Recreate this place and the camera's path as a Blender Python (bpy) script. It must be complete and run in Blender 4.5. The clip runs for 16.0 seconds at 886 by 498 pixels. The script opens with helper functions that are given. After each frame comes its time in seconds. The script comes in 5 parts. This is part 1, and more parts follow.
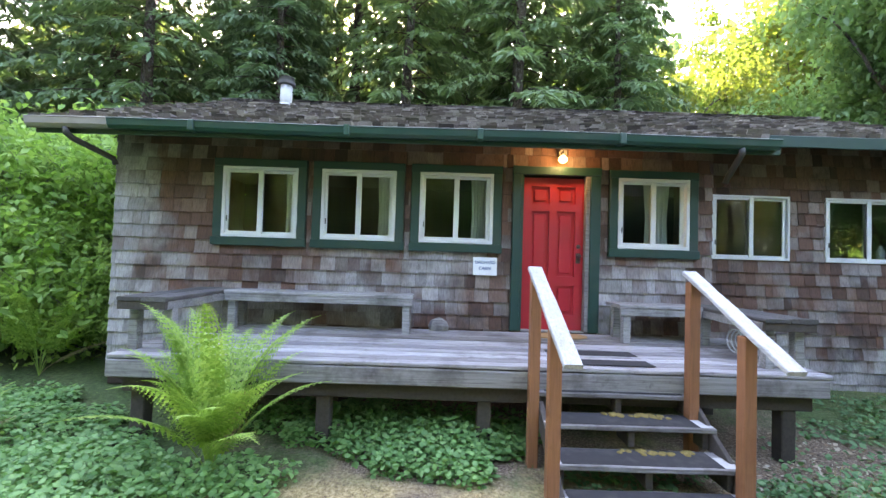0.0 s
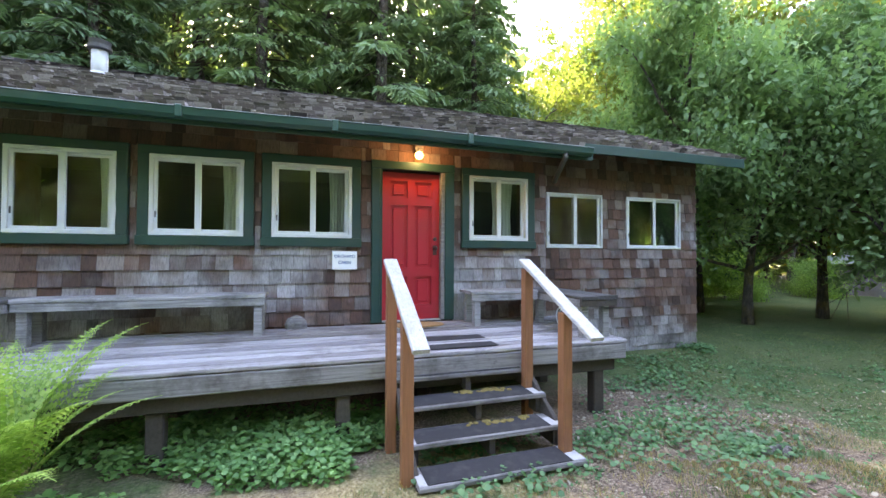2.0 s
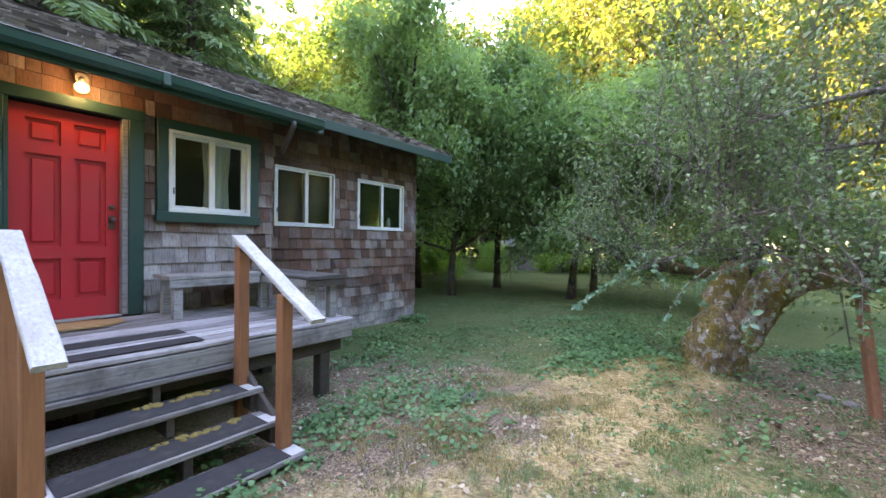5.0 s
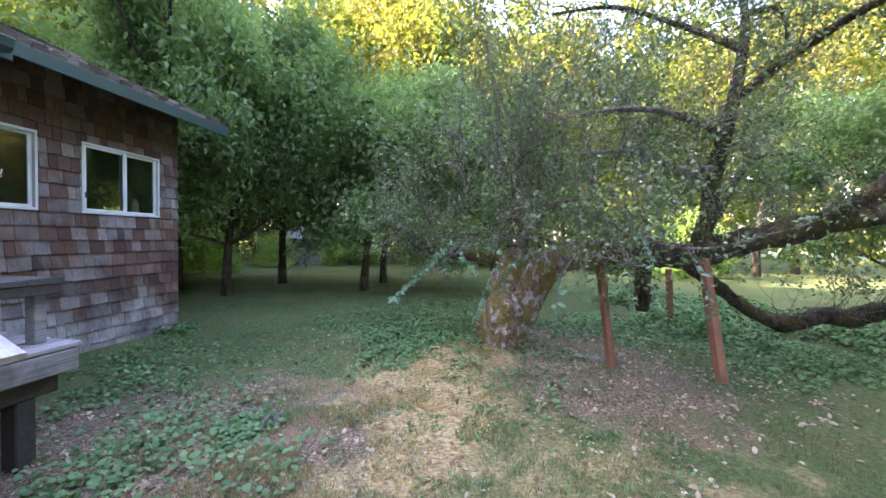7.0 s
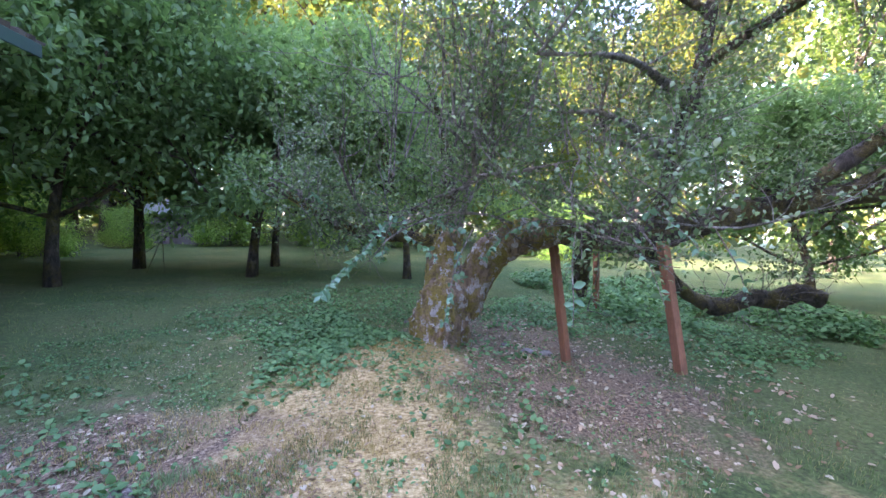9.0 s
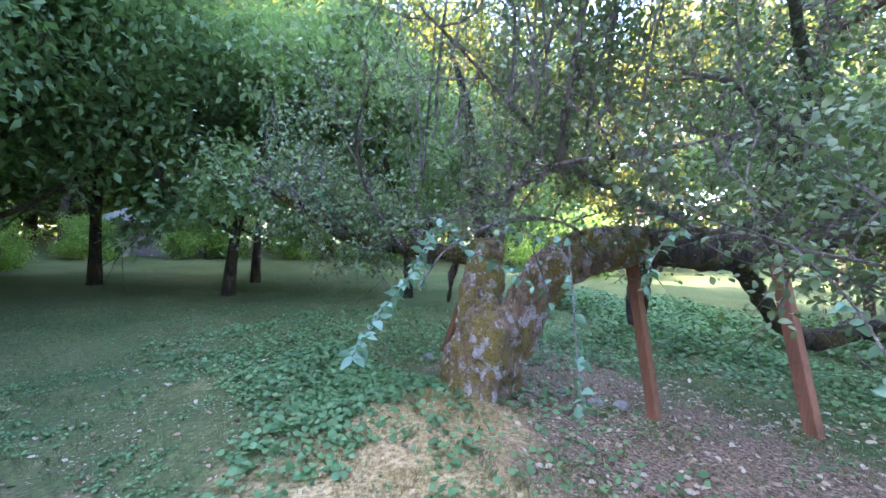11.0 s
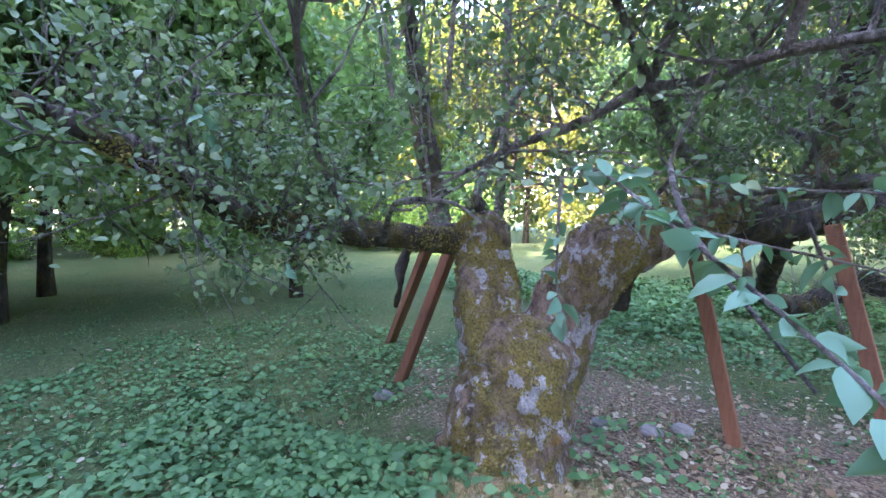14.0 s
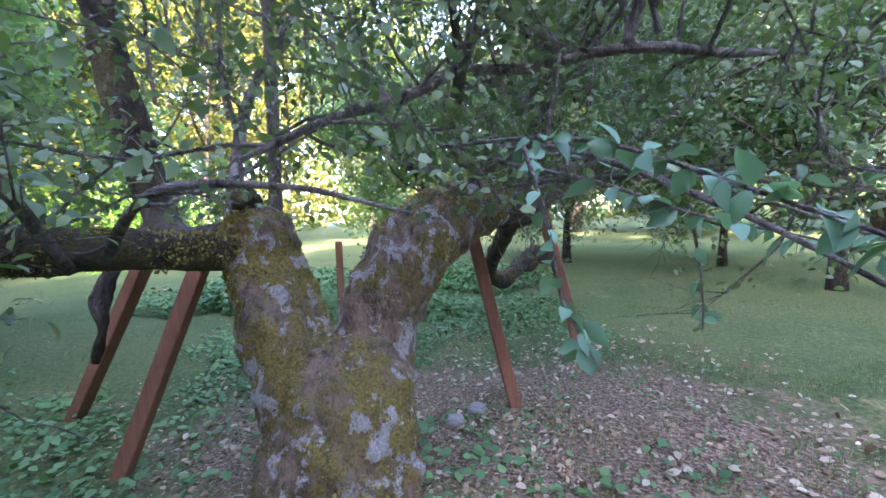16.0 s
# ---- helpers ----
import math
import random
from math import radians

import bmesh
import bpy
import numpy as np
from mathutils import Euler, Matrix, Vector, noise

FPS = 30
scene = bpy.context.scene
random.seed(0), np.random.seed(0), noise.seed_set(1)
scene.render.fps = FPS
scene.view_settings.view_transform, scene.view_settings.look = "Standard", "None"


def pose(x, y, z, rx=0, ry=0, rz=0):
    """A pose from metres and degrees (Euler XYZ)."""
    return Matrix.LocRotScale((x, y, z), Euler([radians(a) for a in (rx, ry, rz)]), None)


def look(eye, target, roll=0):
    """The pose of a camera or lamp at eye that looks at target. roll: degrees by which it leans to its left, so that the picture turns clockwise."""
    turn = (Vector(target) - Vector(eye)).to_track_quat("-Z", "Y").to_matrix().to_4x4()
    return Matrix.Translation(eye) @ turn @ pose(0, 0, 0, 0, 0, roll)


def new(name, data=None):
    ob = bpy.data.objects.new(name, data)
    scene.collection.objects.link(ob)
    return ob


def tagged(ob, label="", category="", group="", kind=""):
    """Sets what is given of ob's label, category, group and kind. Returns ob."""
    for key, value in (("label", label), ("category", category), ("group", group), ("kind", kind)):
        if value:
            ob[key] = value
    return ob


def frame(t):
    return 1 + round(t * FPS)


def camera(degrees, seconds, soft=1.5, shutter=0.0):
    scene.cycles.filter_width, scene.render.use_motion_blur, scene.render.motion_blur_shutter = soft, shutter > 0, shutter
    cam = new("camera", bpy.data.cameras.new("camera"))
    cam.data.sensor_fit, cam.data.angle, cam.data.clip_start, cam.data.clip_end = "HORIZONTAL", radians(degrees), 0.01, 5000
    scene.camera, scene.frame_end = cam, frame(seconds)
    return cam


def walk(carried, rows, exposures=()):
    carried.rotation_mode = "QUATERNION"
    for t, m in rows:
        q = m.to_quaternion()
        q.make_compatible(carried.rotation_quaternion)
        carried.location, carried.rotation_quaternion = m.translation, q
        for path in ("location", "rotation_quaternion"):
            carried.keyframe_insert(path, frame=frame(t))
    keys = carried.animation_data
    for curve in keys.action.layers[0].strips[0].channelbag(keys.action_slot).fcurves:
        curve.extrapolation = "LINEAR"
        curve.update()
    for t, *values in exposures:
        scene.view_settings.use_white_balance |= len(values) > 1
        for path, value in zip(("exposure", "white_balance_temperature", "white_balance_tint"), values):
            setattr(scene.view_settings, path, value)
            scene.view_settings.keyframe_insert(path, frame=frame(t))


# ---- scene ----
cam = camera(94.3, 16.0)
PATH = [
    (0, (-0.009, -0.201, 1.731), (-0.008, 1.798, 1.787), 1.8),
    (0.5, (0.03, -0.235, 1.741), (0.197, 1.757, 1.787), 1.1),
    (1, (0.058, -0.251, 1.744), (0.383, 1.722, 1.786), 0.4),
    (1.5, (0.097, -0.263, 1.735), (0.566, 1.681, 1.774), 0.2),
    (2, (0.126, -0.274, 1.728), (0.741, 1.629, 1.764), 0.2),
    (2.5, (0.17, -0.296, 1.73), (0.94, 1.55, 1.76), 0.4),
    (3, (0.212, -0.316, 1.725), (1.145, 1.453, 1.749), 0.5),
    (3.5, (0.248, -0.334, 1.729), (1.341, 1.341, 1.735), 0.6),
    (3.7, (0.271, -0.33, 1.723), (1.43, 1.3, 1.724), 0.7),
    (6, (0.62, 0.214, 1.647), (2.481, 0.946, 1.596), 0.8),
    (6.5, (0.713, 0.313, 1.64), (2.654, 0.793, 1.589), 0.7),
    (7, (0.814, 0.44, 1.614), (2.798, 0.683, 1.561), 0.8),
    (7.5, (1.081, 0.54, 1.603), (3.079, 0.563, 1.537), 0.9),
    (8, (1.359, 0.656, 1.589), (3.353, 0.535, 1.501), 1.1),
    (8.5, (1.641, 0.838, 1.566), (3.625, 0.61, 1.457), 1.6),
    (9, (1.93, 0.991, 1.532), (3.907, 0.712, 1.403), 2.0),
    (9.5, (2.217, 1.075, 1.508), (4.192, 0.789, 1.388), 2.5),
    (10, (2.513, 1.187, 1.484), (4.491, 0.899, 1.399), 2.5),
    (12.5, (4.24, 1.624, 1.466), (6.16, 1.081, 1.337), 2.2),
    (13, (4.497, 1.743, 1.455), (6.392, 1.128, 1.278), 1.7),
    (13.5, (4.791, 1.869, 1.413), (6.628, 1.093, 1.26), 1.6),
    (14, (5.042, 1.811, 1.427), (6.766, 0.808, 1.283), 0.2),
    (14.5, (5.285, 1.822, 1.41), (6.838, 0.572, 1.247), -0.8),
    (15, (5.522, 1.845, 1.418), (6.822, 0.335, 1.238), -1.5),
    (15.5, (5.681, 1.794, 1.402), (6.673, 0.066, 1.229), -1.9),
    (16, (5.767, 1.798, 1.419), (6.449, -0.074, 1.244), -2.1),
]
walk(cam, [(t, look(eye, target, roll)) for t, eye, target, roll in PATH], [(0.0, 4.35, 7900, 24), (3.5, 4.25, 8000, 25), (6.0, 4.0, 7700, 29), (8.0, 3.95, 6900, 36), (9.0, 4.0, 6500, 35), (12.5, 4.45, 6200, 31), (16.0, 4.15, 6300, 33)])

# ---- world, sun, exposure ----
SUN_DIR = Vector((-0.17, 0.93, 0.52)).normalized()
world = bpy.data.worlds.new("World")
scene.world = world
world.use_nodes = True
wn = world.node_tree
sky = wn.nodes.new("ShaderNodeTexSky")
sky.sky_type = "NISHITA"
sky.sun_disc = False
sky.sun_elevation = radians(28)
sky.sun_rotation = radians(-10)
sky.air_density, sky.dust_density = 1.0, 2.0
wn.links.new(sky.outputs[0], wn.nodes["Background"].inputs[0])
wn.nodes["Background"].inputs[1].default_value = 0.15
sun = new("sun", bpy.data.lights.new("sun", "SUN"))
sun.data.energy, sun.data.angle, sun.data.color = 3.2, radians(0.6), (1.0, 0.88, 0.68)
sun.matrix_world = look(SUN_DIR * 60, (0, 0, 0))


# ---- materials ----
def ramp(nt, fac, stops):
    r = nt.nodes.new("ShaderNodeValToRGB")
    els = r.color_ramp.elements
    while len(els) < len(stops):
        els.new(0.5)
    for e, (p, c) in zip(els, stops):
        e.position, e.color = p, (*c, 1)
    nt.links.new(fac, r.inputs[0])
    return r.outputs[0]


def mixrgb(nt, fac, a, b, how="MIX"):
    m = nt.nodes.new("ShaderNodeMix")
    m.data_type, m.blend_type = "RGBA", how
    for v, k in ((fac, 0), (a, 6), (b, 7)):
        if isinstance(v, (int, float)):
            m.inputs[k].default_value = v
        elif isinstance(v, tuple):
            m.inputs[k].default_value = (*v, 1)
        else:
            nt.links.new(v, m.inputs[k])
    return m.outputs[2]


def noise_out(nt, scale, detail=4.0, stretch=(1, 1, 1), coord="Object", shift=None, rough=0.55):
    mp = nt.nodes.new("ShaderNodeMapping")
    mp.inputs["Scale"].default_value = stretch
    if coord == "World":
        nt.links.new(nt.nodes.new("ShaderNodeNewGeometry").outputs["Position"], mp.inputs[0])
    else:
        nt.links.new(nt.nodes.new("ShaderNodeTexCoord").outputs[coord], mp.inputs[0])
    if shift is not None:
        nt.links.new(shift, mp.inputs["Location"])
    n = nt.nodes.new("ShaderNodeTexNoise")
    n.inputs["Scale"].default_value, n.inputs["Detail"].default_value = scale, detail
    n.inputs["Roughness"].default_value = rough
    nt.links.new(mp.outputs[0], n.inputs[0])
    return n.outputs[0]


def math_out(nt, op, a, b=0.0):
    m = nt.nodes.new("ShaderNodeMath")
    m.operation = op
    for v, k in ((a, 0), (b, 1)):
        if isinstance(v, (int, float)):
            m.inputs[k].default_value = v
        else:
            nt.links.new(v, m.inputs[k])
    return m.outputs[0]


def smooth_band(nt, fac, lo, hi):
    m = nt.nodes.new("ShaderNodeMapRange")
    m.inputs[1].default_value, m.inputs[2].default_value = lo, hi
    nt.links.new(fac, m.inputs[0])
    return m.outputs[0]


def rand_out(nt, island=False):
    if island:
        return nt.nodes.new("ShaderNodeNewGeometry").outputs["Random Per Island"]
    return nt.nodes.new("ShaderNodeObjectInfo").outputs["Random"]


def start(name, rough=0.8, metal=0.0):
    m = bpy.data.materials.new(name)
    m.use_nodes = True
    nt = m.node_tree
    b = nt.nodes["Principled BSDF"]
    b.inputs["Roughness"].default_value, b.inputs["Metallic"].default_value = rough, metal
    return m, nt, b


def bump(nt, b, height, strength=0.4, dist=0.01):
    n = nt.nodes.new("ShaderNodeBump")
    n.inputs["Strength"].default_value, n.inputs["Distance"].default_value = strength, dist
    nt.links.new(height, n.inputs["Height"])
    nt.links.new(n.outputs[0], b.inputs["Normal"])


def weathered(name, colours, grain=(1, 1, 12), scale=4.0, rough=0.85, stain=(0.05, 0.045, 0.04), stain_amount=0.5, island=False, vary=0.6, bumped=0.5, silver=None):
    """Weathered wood: a tone of its own for each piece, grain along it, dark blotches and bleached areas over several."""
    m, nt, b = start(name, rough)
    r = rand_out(nt, island)
    tone = ramp(nt, r, [(i / (len(colours) - 1), c) for i, c in enumerate(colours)])
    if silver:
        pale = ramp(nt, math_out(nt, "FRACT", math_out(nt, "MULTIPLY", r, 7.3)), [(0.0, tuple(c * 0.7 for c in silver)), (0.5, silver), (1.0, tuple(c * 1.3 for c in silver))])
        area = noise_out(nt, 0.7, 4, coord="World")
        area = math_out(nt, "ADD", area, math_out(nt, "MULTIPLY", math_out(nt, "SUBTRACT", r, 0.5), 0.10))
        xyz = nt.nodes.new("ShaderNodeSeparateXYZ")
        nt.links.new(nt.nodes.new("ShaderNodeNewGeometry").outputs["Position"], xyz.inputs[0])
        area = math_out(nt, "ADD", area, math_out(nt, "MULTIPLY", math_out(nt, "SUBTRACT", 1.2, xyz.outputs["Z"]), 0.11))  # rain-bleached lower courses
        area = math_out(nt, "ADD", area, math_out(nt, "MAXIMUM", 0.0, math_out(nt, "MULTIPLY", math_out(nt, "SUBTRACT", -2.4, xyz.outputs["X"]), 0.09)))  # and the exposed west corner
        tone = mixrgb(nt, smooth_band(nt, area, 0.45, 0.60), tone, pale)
    shift = nt.nodes.new("ShaderNodeCombineXYZ")
    nt.links.new(math_out(nt, "MULTIPLY", r, 37.0), shift.inputs[0])
    nt.links.new(math_out(nt, "MULTIPLY", r, 91.0), shift.inputs[2])
    g = noise_out(nt, scale * 6, 8, grain, shift=shift.outputs[0], rough=0.7)
    fine = ramp(nt, g, [(0.28, (0.28, 0.27, 0.26)), (0.5, (0.9, 0.9, 0.9)), (0.74, (1.35, 1.35, 1.36))])
    col = mixrgb(nt, vary, tone, fine, "MULTIPLY")
    blot = smooth_band(nt, noise_out(nt, 1.7, 7, rough=0.7, coord="World"), 0.5, 0.68)
    col = mixrgb(nt, math_out(nt, "MULTIPLY", blot, stain_amount), col, stain)
    spots = smooth_band(nt, noise_out(nt, 11, 5, rough=0.7, coord="World"), 0.6, 0.72)
    col = mixrgb(nt, math_out(nt, "MULTIPLY", spots, stain_amount * 0.6), col, stain)
    nt.links.new(col, b.inputs["Base Color"])
    bump(nt, b, g, bumped, 0.008)
    return m


def paint(name, colour, rough=0.5, dirt=0.25, scale=3.0, dirt_colour=(0.08, 0.07, 0.05), grain=(1, 1, 1)):
    m, nt, b = start(name, rough)
    n = noise_out(nt, scale, 6, grain)
    f = math_out(nt, "MULTIPLY", smooth_band(nt, n, 0.5, 0.8), dirt)
    nt.links.new(mixrgb(nt, f, colour, dirt_colour), b.inputs["Base Color"])
    nt.links.new(math_out(nt, "ADD", math_out(nt, "MULTIPLY", n, 0.25), rough - 0.12), b.inputs["Roughness"])
    bump(nt, b, noise_out(nt, scale * 20, 3), 0.15, 0.003)
    return m


def leafy(name, colours, island=True, objects=False, through_light=0.3, rough=0.55, patch=0.35):
    """Leaves: a tone for each leaf (and each plant), light shining through."""
    m, nt, b = start(name, rough)
    r = rand_out(nt, True)
    if objects:
        r = math_out(nt, "ADD", math_out(nt, "MULTIPLY", r, 0.35), math_out(nt, "MULTIPLY", rand_out(nt), 0.65))
    col = ramp(nt, r, [(i / (len(colours) - 1), c) for i, c in enumerate(colours)])
    p = noise_out(nt, 0.9, 3)
    col = mixrgb(nt, patch, col, ramp(nt, p, [(0.3, (0.55, 0.6, 0.5)), (0.7, (1.35, 1.3, 1.1))]), "MULTIPLY")
    nt.links.new(col, b.inputs["Base Color"])
    t = nt.nodes.new("ShaderNodeBsdfTranslucent")
    nt.links.new(mixrgb(nt, 1.0, col, (1.25, 1.3, 0.7), "MULTIPLY"), t.inputs[0])
    mx = nt.nodes.new("ShaderNodeMixShader")
    mx.inputs[0].default_value = through_light
    nt.links.new(b.outputs[0], mx.inputs[1])
    nt.links.new(t.outputs[0], mx.inputs[2])
    nt.links.new(mx.outputs[0], nt.nodes["Material Output"].inputs[0])
    return m


def bark_mat(name, base, moss, lichen=0.0, moss_amount=0.5):
    m, nt, b = start(name, 0.95)
    g = noise_out(nt, 16, 9, (1, 1, 0.4), rough=0.75)
    fine = noise_out(nt, 70, 5, rough=0.75)
    col = ramp(nt, g, [(0.36, tuple(c * 0.18 for c in base)), (0.52, base), (0.68, tuple(min(1, c * 1.6) for c in base))])
    mo = smooth_band(nt, noise_out(nt, 3.8, 9, rough=0.72), 0.55 - 0.14 * moss_amount, 0.64 - 0.12 * moss_amount)
    mcol = ramp(nt, fine, [(0.34, tuple(c * 0.2 for c in moss)), (0.5, moss), (0.68, tuple(c * 1.7 for c in moss))])
    col = mixrgb(nt, math_out(nt, "MULTIPLY", mo, min(1.0, moss_amount + 0.1)), col, mcol)
    if lichen:
        li = smooth_band(nt, noise_out(nt, 9.5, 7, (1, 1, 0.7), rough=0.65), 0.552, 0.577)
        lcol = ramp(nt, fine, [(0.35, (0.34, 0.34, 0.34)), (0.6, (0.72, 0.71, 0.74))])
        col = mixrgb(nt, math_out(nt, "MULTIPLY", li, lichen), col, lcol)
        og = smooth_band(nt, noise_out(nt, 5.0, 4, (1.3, 1, 0.8)), 0.68, 0.71)
        col = mixrgb(nt, math_out(nt, "MULTIPLY", og, lichen * 0.5), col, (0.45, 0.22, 0.03))
    nt.links.new(col, b.inputs["Base Color"])
    h = math_out(nt, "ADD", g, math_out(nt, "MULTIPLY", fine, 0.35))
    bump(nt, b, math_out(nt, "ADD", h, math_out(nt, "MULTIPLY", mo, 0.4)), 1.0, 0.06)
    return m


def ground_mat():
    m, nt, b = start("lawn_and_litter", 0.95)
    big = noise_out(nt, 0.55, 5)
    mid = noise_out(nt, 2.2, 6)
    fine = noise_out(nt, 24, 9, rough=0.78)
    grass = ramp(nt, fine, [(0.34, (0.014, 0.03, 0.009)), (0.5, (0.046, 0.10, 0.028)), (0.66, (0.13, 0.21, 0.065))])
    straw = ramp(nt, noise_out(nt, 34, 5, (1, 0.6, 1), rough=0.75), [(0.34, (0.13, 0.09, 0.045)), (0.5, (0.46, 0.345, 0.16)), (0.66, (0.72, 0.58, 0.34))])
    litter = ramp(nt, noise_out(nt, 40, 5, rough=0.8), [(0.36, (0.03, 0.022, 0.018)), (0.5, (0.18, 0.125, 0.085)), (0.64, (0.46, 0.37, 0.27))])
    tc = nt.nodes.new("ShaderNodeTexCoord")

    def spot(x, y, r0, r1):
        d = nt.nodes.new("ShaderNodeVectorMath")
        d.operation = "DISTANCE"
        nt.links.new(tc.outputs["Object"], d.inputs[0])
        d.inputs[1].default_value = (x, y, 0)
        s = smooth_band(nt, d.outputs["Value"], r1, r0)
        return s
    sp = math_out(nt, "MAXIMUM", spot(4.9, 1.3, 0.4, 1.7), spot(2.6, 2.2, 0.3, 1.3))
    sp = math_out(nt, "MAXIMUM", sp, spot(-0.2, 2.4, 0.4, 1.8))
    sp = math_out(nt, "MAXIMUM", sp, spot(3.8, 1.8, 0.3, 1.8))
    sp = math_out(nt, "MAXIMUM", sp, spot(6.2, 0.9, 0.4, 1.2))
    lt = math_out(nt, "MAXIMUM", spot(5.6, -0.9, 0.6, 2.4), spot(3.7, 3.2, 1.2, 3.2))
    lt = math_out(nt, "MAXIMUM", lt, spot(7.2, -0.6, 0.6, 2.2))
    lt = math_out(nt, "MAXIMUM", lt, spot(0.0, 5.2, 1.5, 3.0))
    sp = math_out(nt, "MAXIMUM", sp, math_out(nt, "MULTIPLY", spot(2.4, 1.6, 2.2, 4.2), 0.42))
    f1 = smooth_band(nt, math_out(nt, "ADD", math_out(nt, "MULTIPLY", sp, 0.6), math_out(nt, "ADD", math_out(nt, "MULTIPLY", mid, 0.7), math_out(nt, "MULTIPLY", noise_out(nt, 7, 6, rough=0.7), 0.35))), 0.62, 0.9)
    f2 = smooth_band(nt, math_out(nt, "ADD", math_out(nt, "MULTIPLY", lt, 0.6), math_out(nt, "ADD", math_out(nt, "MULTIPLY", mid, 0.6), math_out(nt, "MULTIPLY", noise_out(nt, 5.5, 6, rough=0.7), 0.4))), 0.80, 1.02)
    col = mixrgb(nt, smooth_band(nt, big, 0.35, 0.7), grass, mixrgb(nt, 0.15, grass, straw))
    col = mixrgb(nt, f1, col, straw)
    col = mixrgb(nt, f2, col, litter)
    nt.links.new(col, b.inputs["Base Color"])
    bump(nt, b, fine, 0.9, 0.03)
    return m


def glass_mat():
    m = bpy.data.materials.new("window_glass")
    m.use_nodes = True
    nt = m.node_tree
    nt.nodes.remove(nt.nodes["Principled BSDF"])
    f = nt.nodes.new("ShaderNodeFresnel")
    f.inputs[0].default_value = 1.5
    g = nt.nodes.new("ShaderNodeBsdfGlossy")
    g.inputs["Roughness"].default_value = 0.01
    t = nt.nodes.new("ShaderNodeBsdfTransparent")
    t.inputs[0].default_value = (0.82, 0.86, 0.86, 1)
    mx = nt.nodes.new("ShaderNodeMixShader")
    nt.links.new(math_out(nt, "MULTIPLY", f.outputs[0], 0.6), mx.inputs[0])
    nt.links.new(t.outputs[0], mx.inputs[1])
    nt.links.new(g.outputs[0], mx.inputs[2])
    nt.links.new(mx.outputs[0], nt.nodes["Material Output"].inputs[0])
    return m


def glow_mat(name, colour, strength):
    m, nt, b = start(name, 0.4)
    b.inputs["Base Color"].default_value = (*colour, 1)
    b.inputs["Emission Color"].default_value = (*colour, 1)
    b.inputs["Emission Strength"].default_value = strength
    return m


BROWNS = [(0.085, 0.042, 0.031), (0.15, 0.078, 0.057), (0.055, 0.031, 0.025), (0.20, 0.125, 0.098), (0.11, 0.054, 0.04), (0.27, 0.215, 0.195), (0.095, 0.058, 0.047)]
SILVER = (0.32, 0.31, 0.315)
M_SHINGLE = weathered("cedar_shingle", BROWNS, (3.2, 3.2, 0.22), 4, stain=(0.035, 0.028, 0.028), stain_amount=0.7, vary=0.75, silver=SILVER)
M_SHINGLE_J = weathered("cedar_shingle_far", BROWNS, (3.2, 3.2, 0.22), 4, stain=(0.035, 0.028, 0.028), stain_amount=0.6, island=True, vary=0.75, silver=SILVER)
GREYS = [(0.07, 0.056, 0.05), (0.17, 0.145, 0.13), (0.03, 0.024, 0.022), (0.34, 0.31, 0.29), (0.10, 0.078, 0.07)]
M_ROOF = weathered("roof_shake", GREYS, (3, 0.25, 3), 4, stain=(0.06, 0.065, 0.03), stain_amount=0.6, vary=0.7)
M_ROOF_J = weathered("roof_shake_far", GREYS, (3, 0.25, 3), 4, stain=(0.06, 0.065, 0.03), stain_amount=0.6, island=True, vary=0.7)
M_DECK = weathered("grey_deck_board", [(0.24, 0.23, 0.24), (0.46, 0.45, 0.47), (0.17, 0.155, 0.15), (0.36, 0.345, 0.35), (0.6, 0.59, 0.61)], (0.1, 3.2, 3.2), 3, stain=(0.10, 0.085, 0.08), stain_amount=0.7, vary=0.9)
M_BEAM = weathered("old_grey_beam", [(0.20, 0.19, 0.19), (0.30, 0.29, 0.29)], (0.1, 3.2, 3.2), 3, stain=(0.06, 0.05, 0.045), stain_amount=0.75, vary=0.9)
# Dark version of the grey wood, with the shade of recessed parts in its colour.
M_DARKWOOD = weathered("dark_shade_wood", [(0.055, 0.046, 0.04), (0.095, 0.08, 0.07)], (2, 2, 2), 3, stain=(0.04, 0.035, 0.03))
M_BENCH = weathered("bench_plank", [(0.22, 0.22, 0.215), (0.36, 0.36, 0.36)], (0.12, 3.2, 3.2), 3, stain=(0.06, 0.058, 0.05), stain_amount=0.75, vary=0.9)
M_BENCHDARK = weathered("blackened_plank", [(0.07, 0.068, 0.065), (0.13, 0.125, 0.12)], (3.2, 0.12, 3.2), 3, stain=(0.03, 0.03, 0.03), stain_amount=0.6, vary=0.8)
M_REDWOOD = weathered("stained_post", [(0.26, 0.105, 0.048), (0.31, 0.13, 0.06)], (3, 3, 0.15), 3, stain=(0.18, 0.07, 0.035), stain_amount=0.5, vary=0.4, rough=0.7)
M_PROP = weathered("prop_post", [(0.27, 0.125, 0.075), (0.33, 0.155, 0.095)], (3, 3, 0.15), 3, stain=(0.13, 0.06, 0.04), stain_amount=0.7, vary=0.5)
M_RAIL = weathered("peeling_white_rail", [(0.40, 0.41, 0.415), (0.48, 0.48, 0.48)], (3, 0.3, 3), 3, stain=(0.30, 0.29, 0.26), stain_amount=0.8, vary=0.6)
M_GREEN = paint("green_paint", (0.007, 0.046, 0.038), 0.5, 0.3)
M_GUTTER = paint("green_gutter", (0.010, 0.062, 0.052), 0.35, 0.4, 2, (0.10, 0.10, 0.09), (0.4, 3, 3))
M_GUTTER_BARE = paint("bare_gutter", (0.33, 0.30, 0.30), 0.5, 0.5)
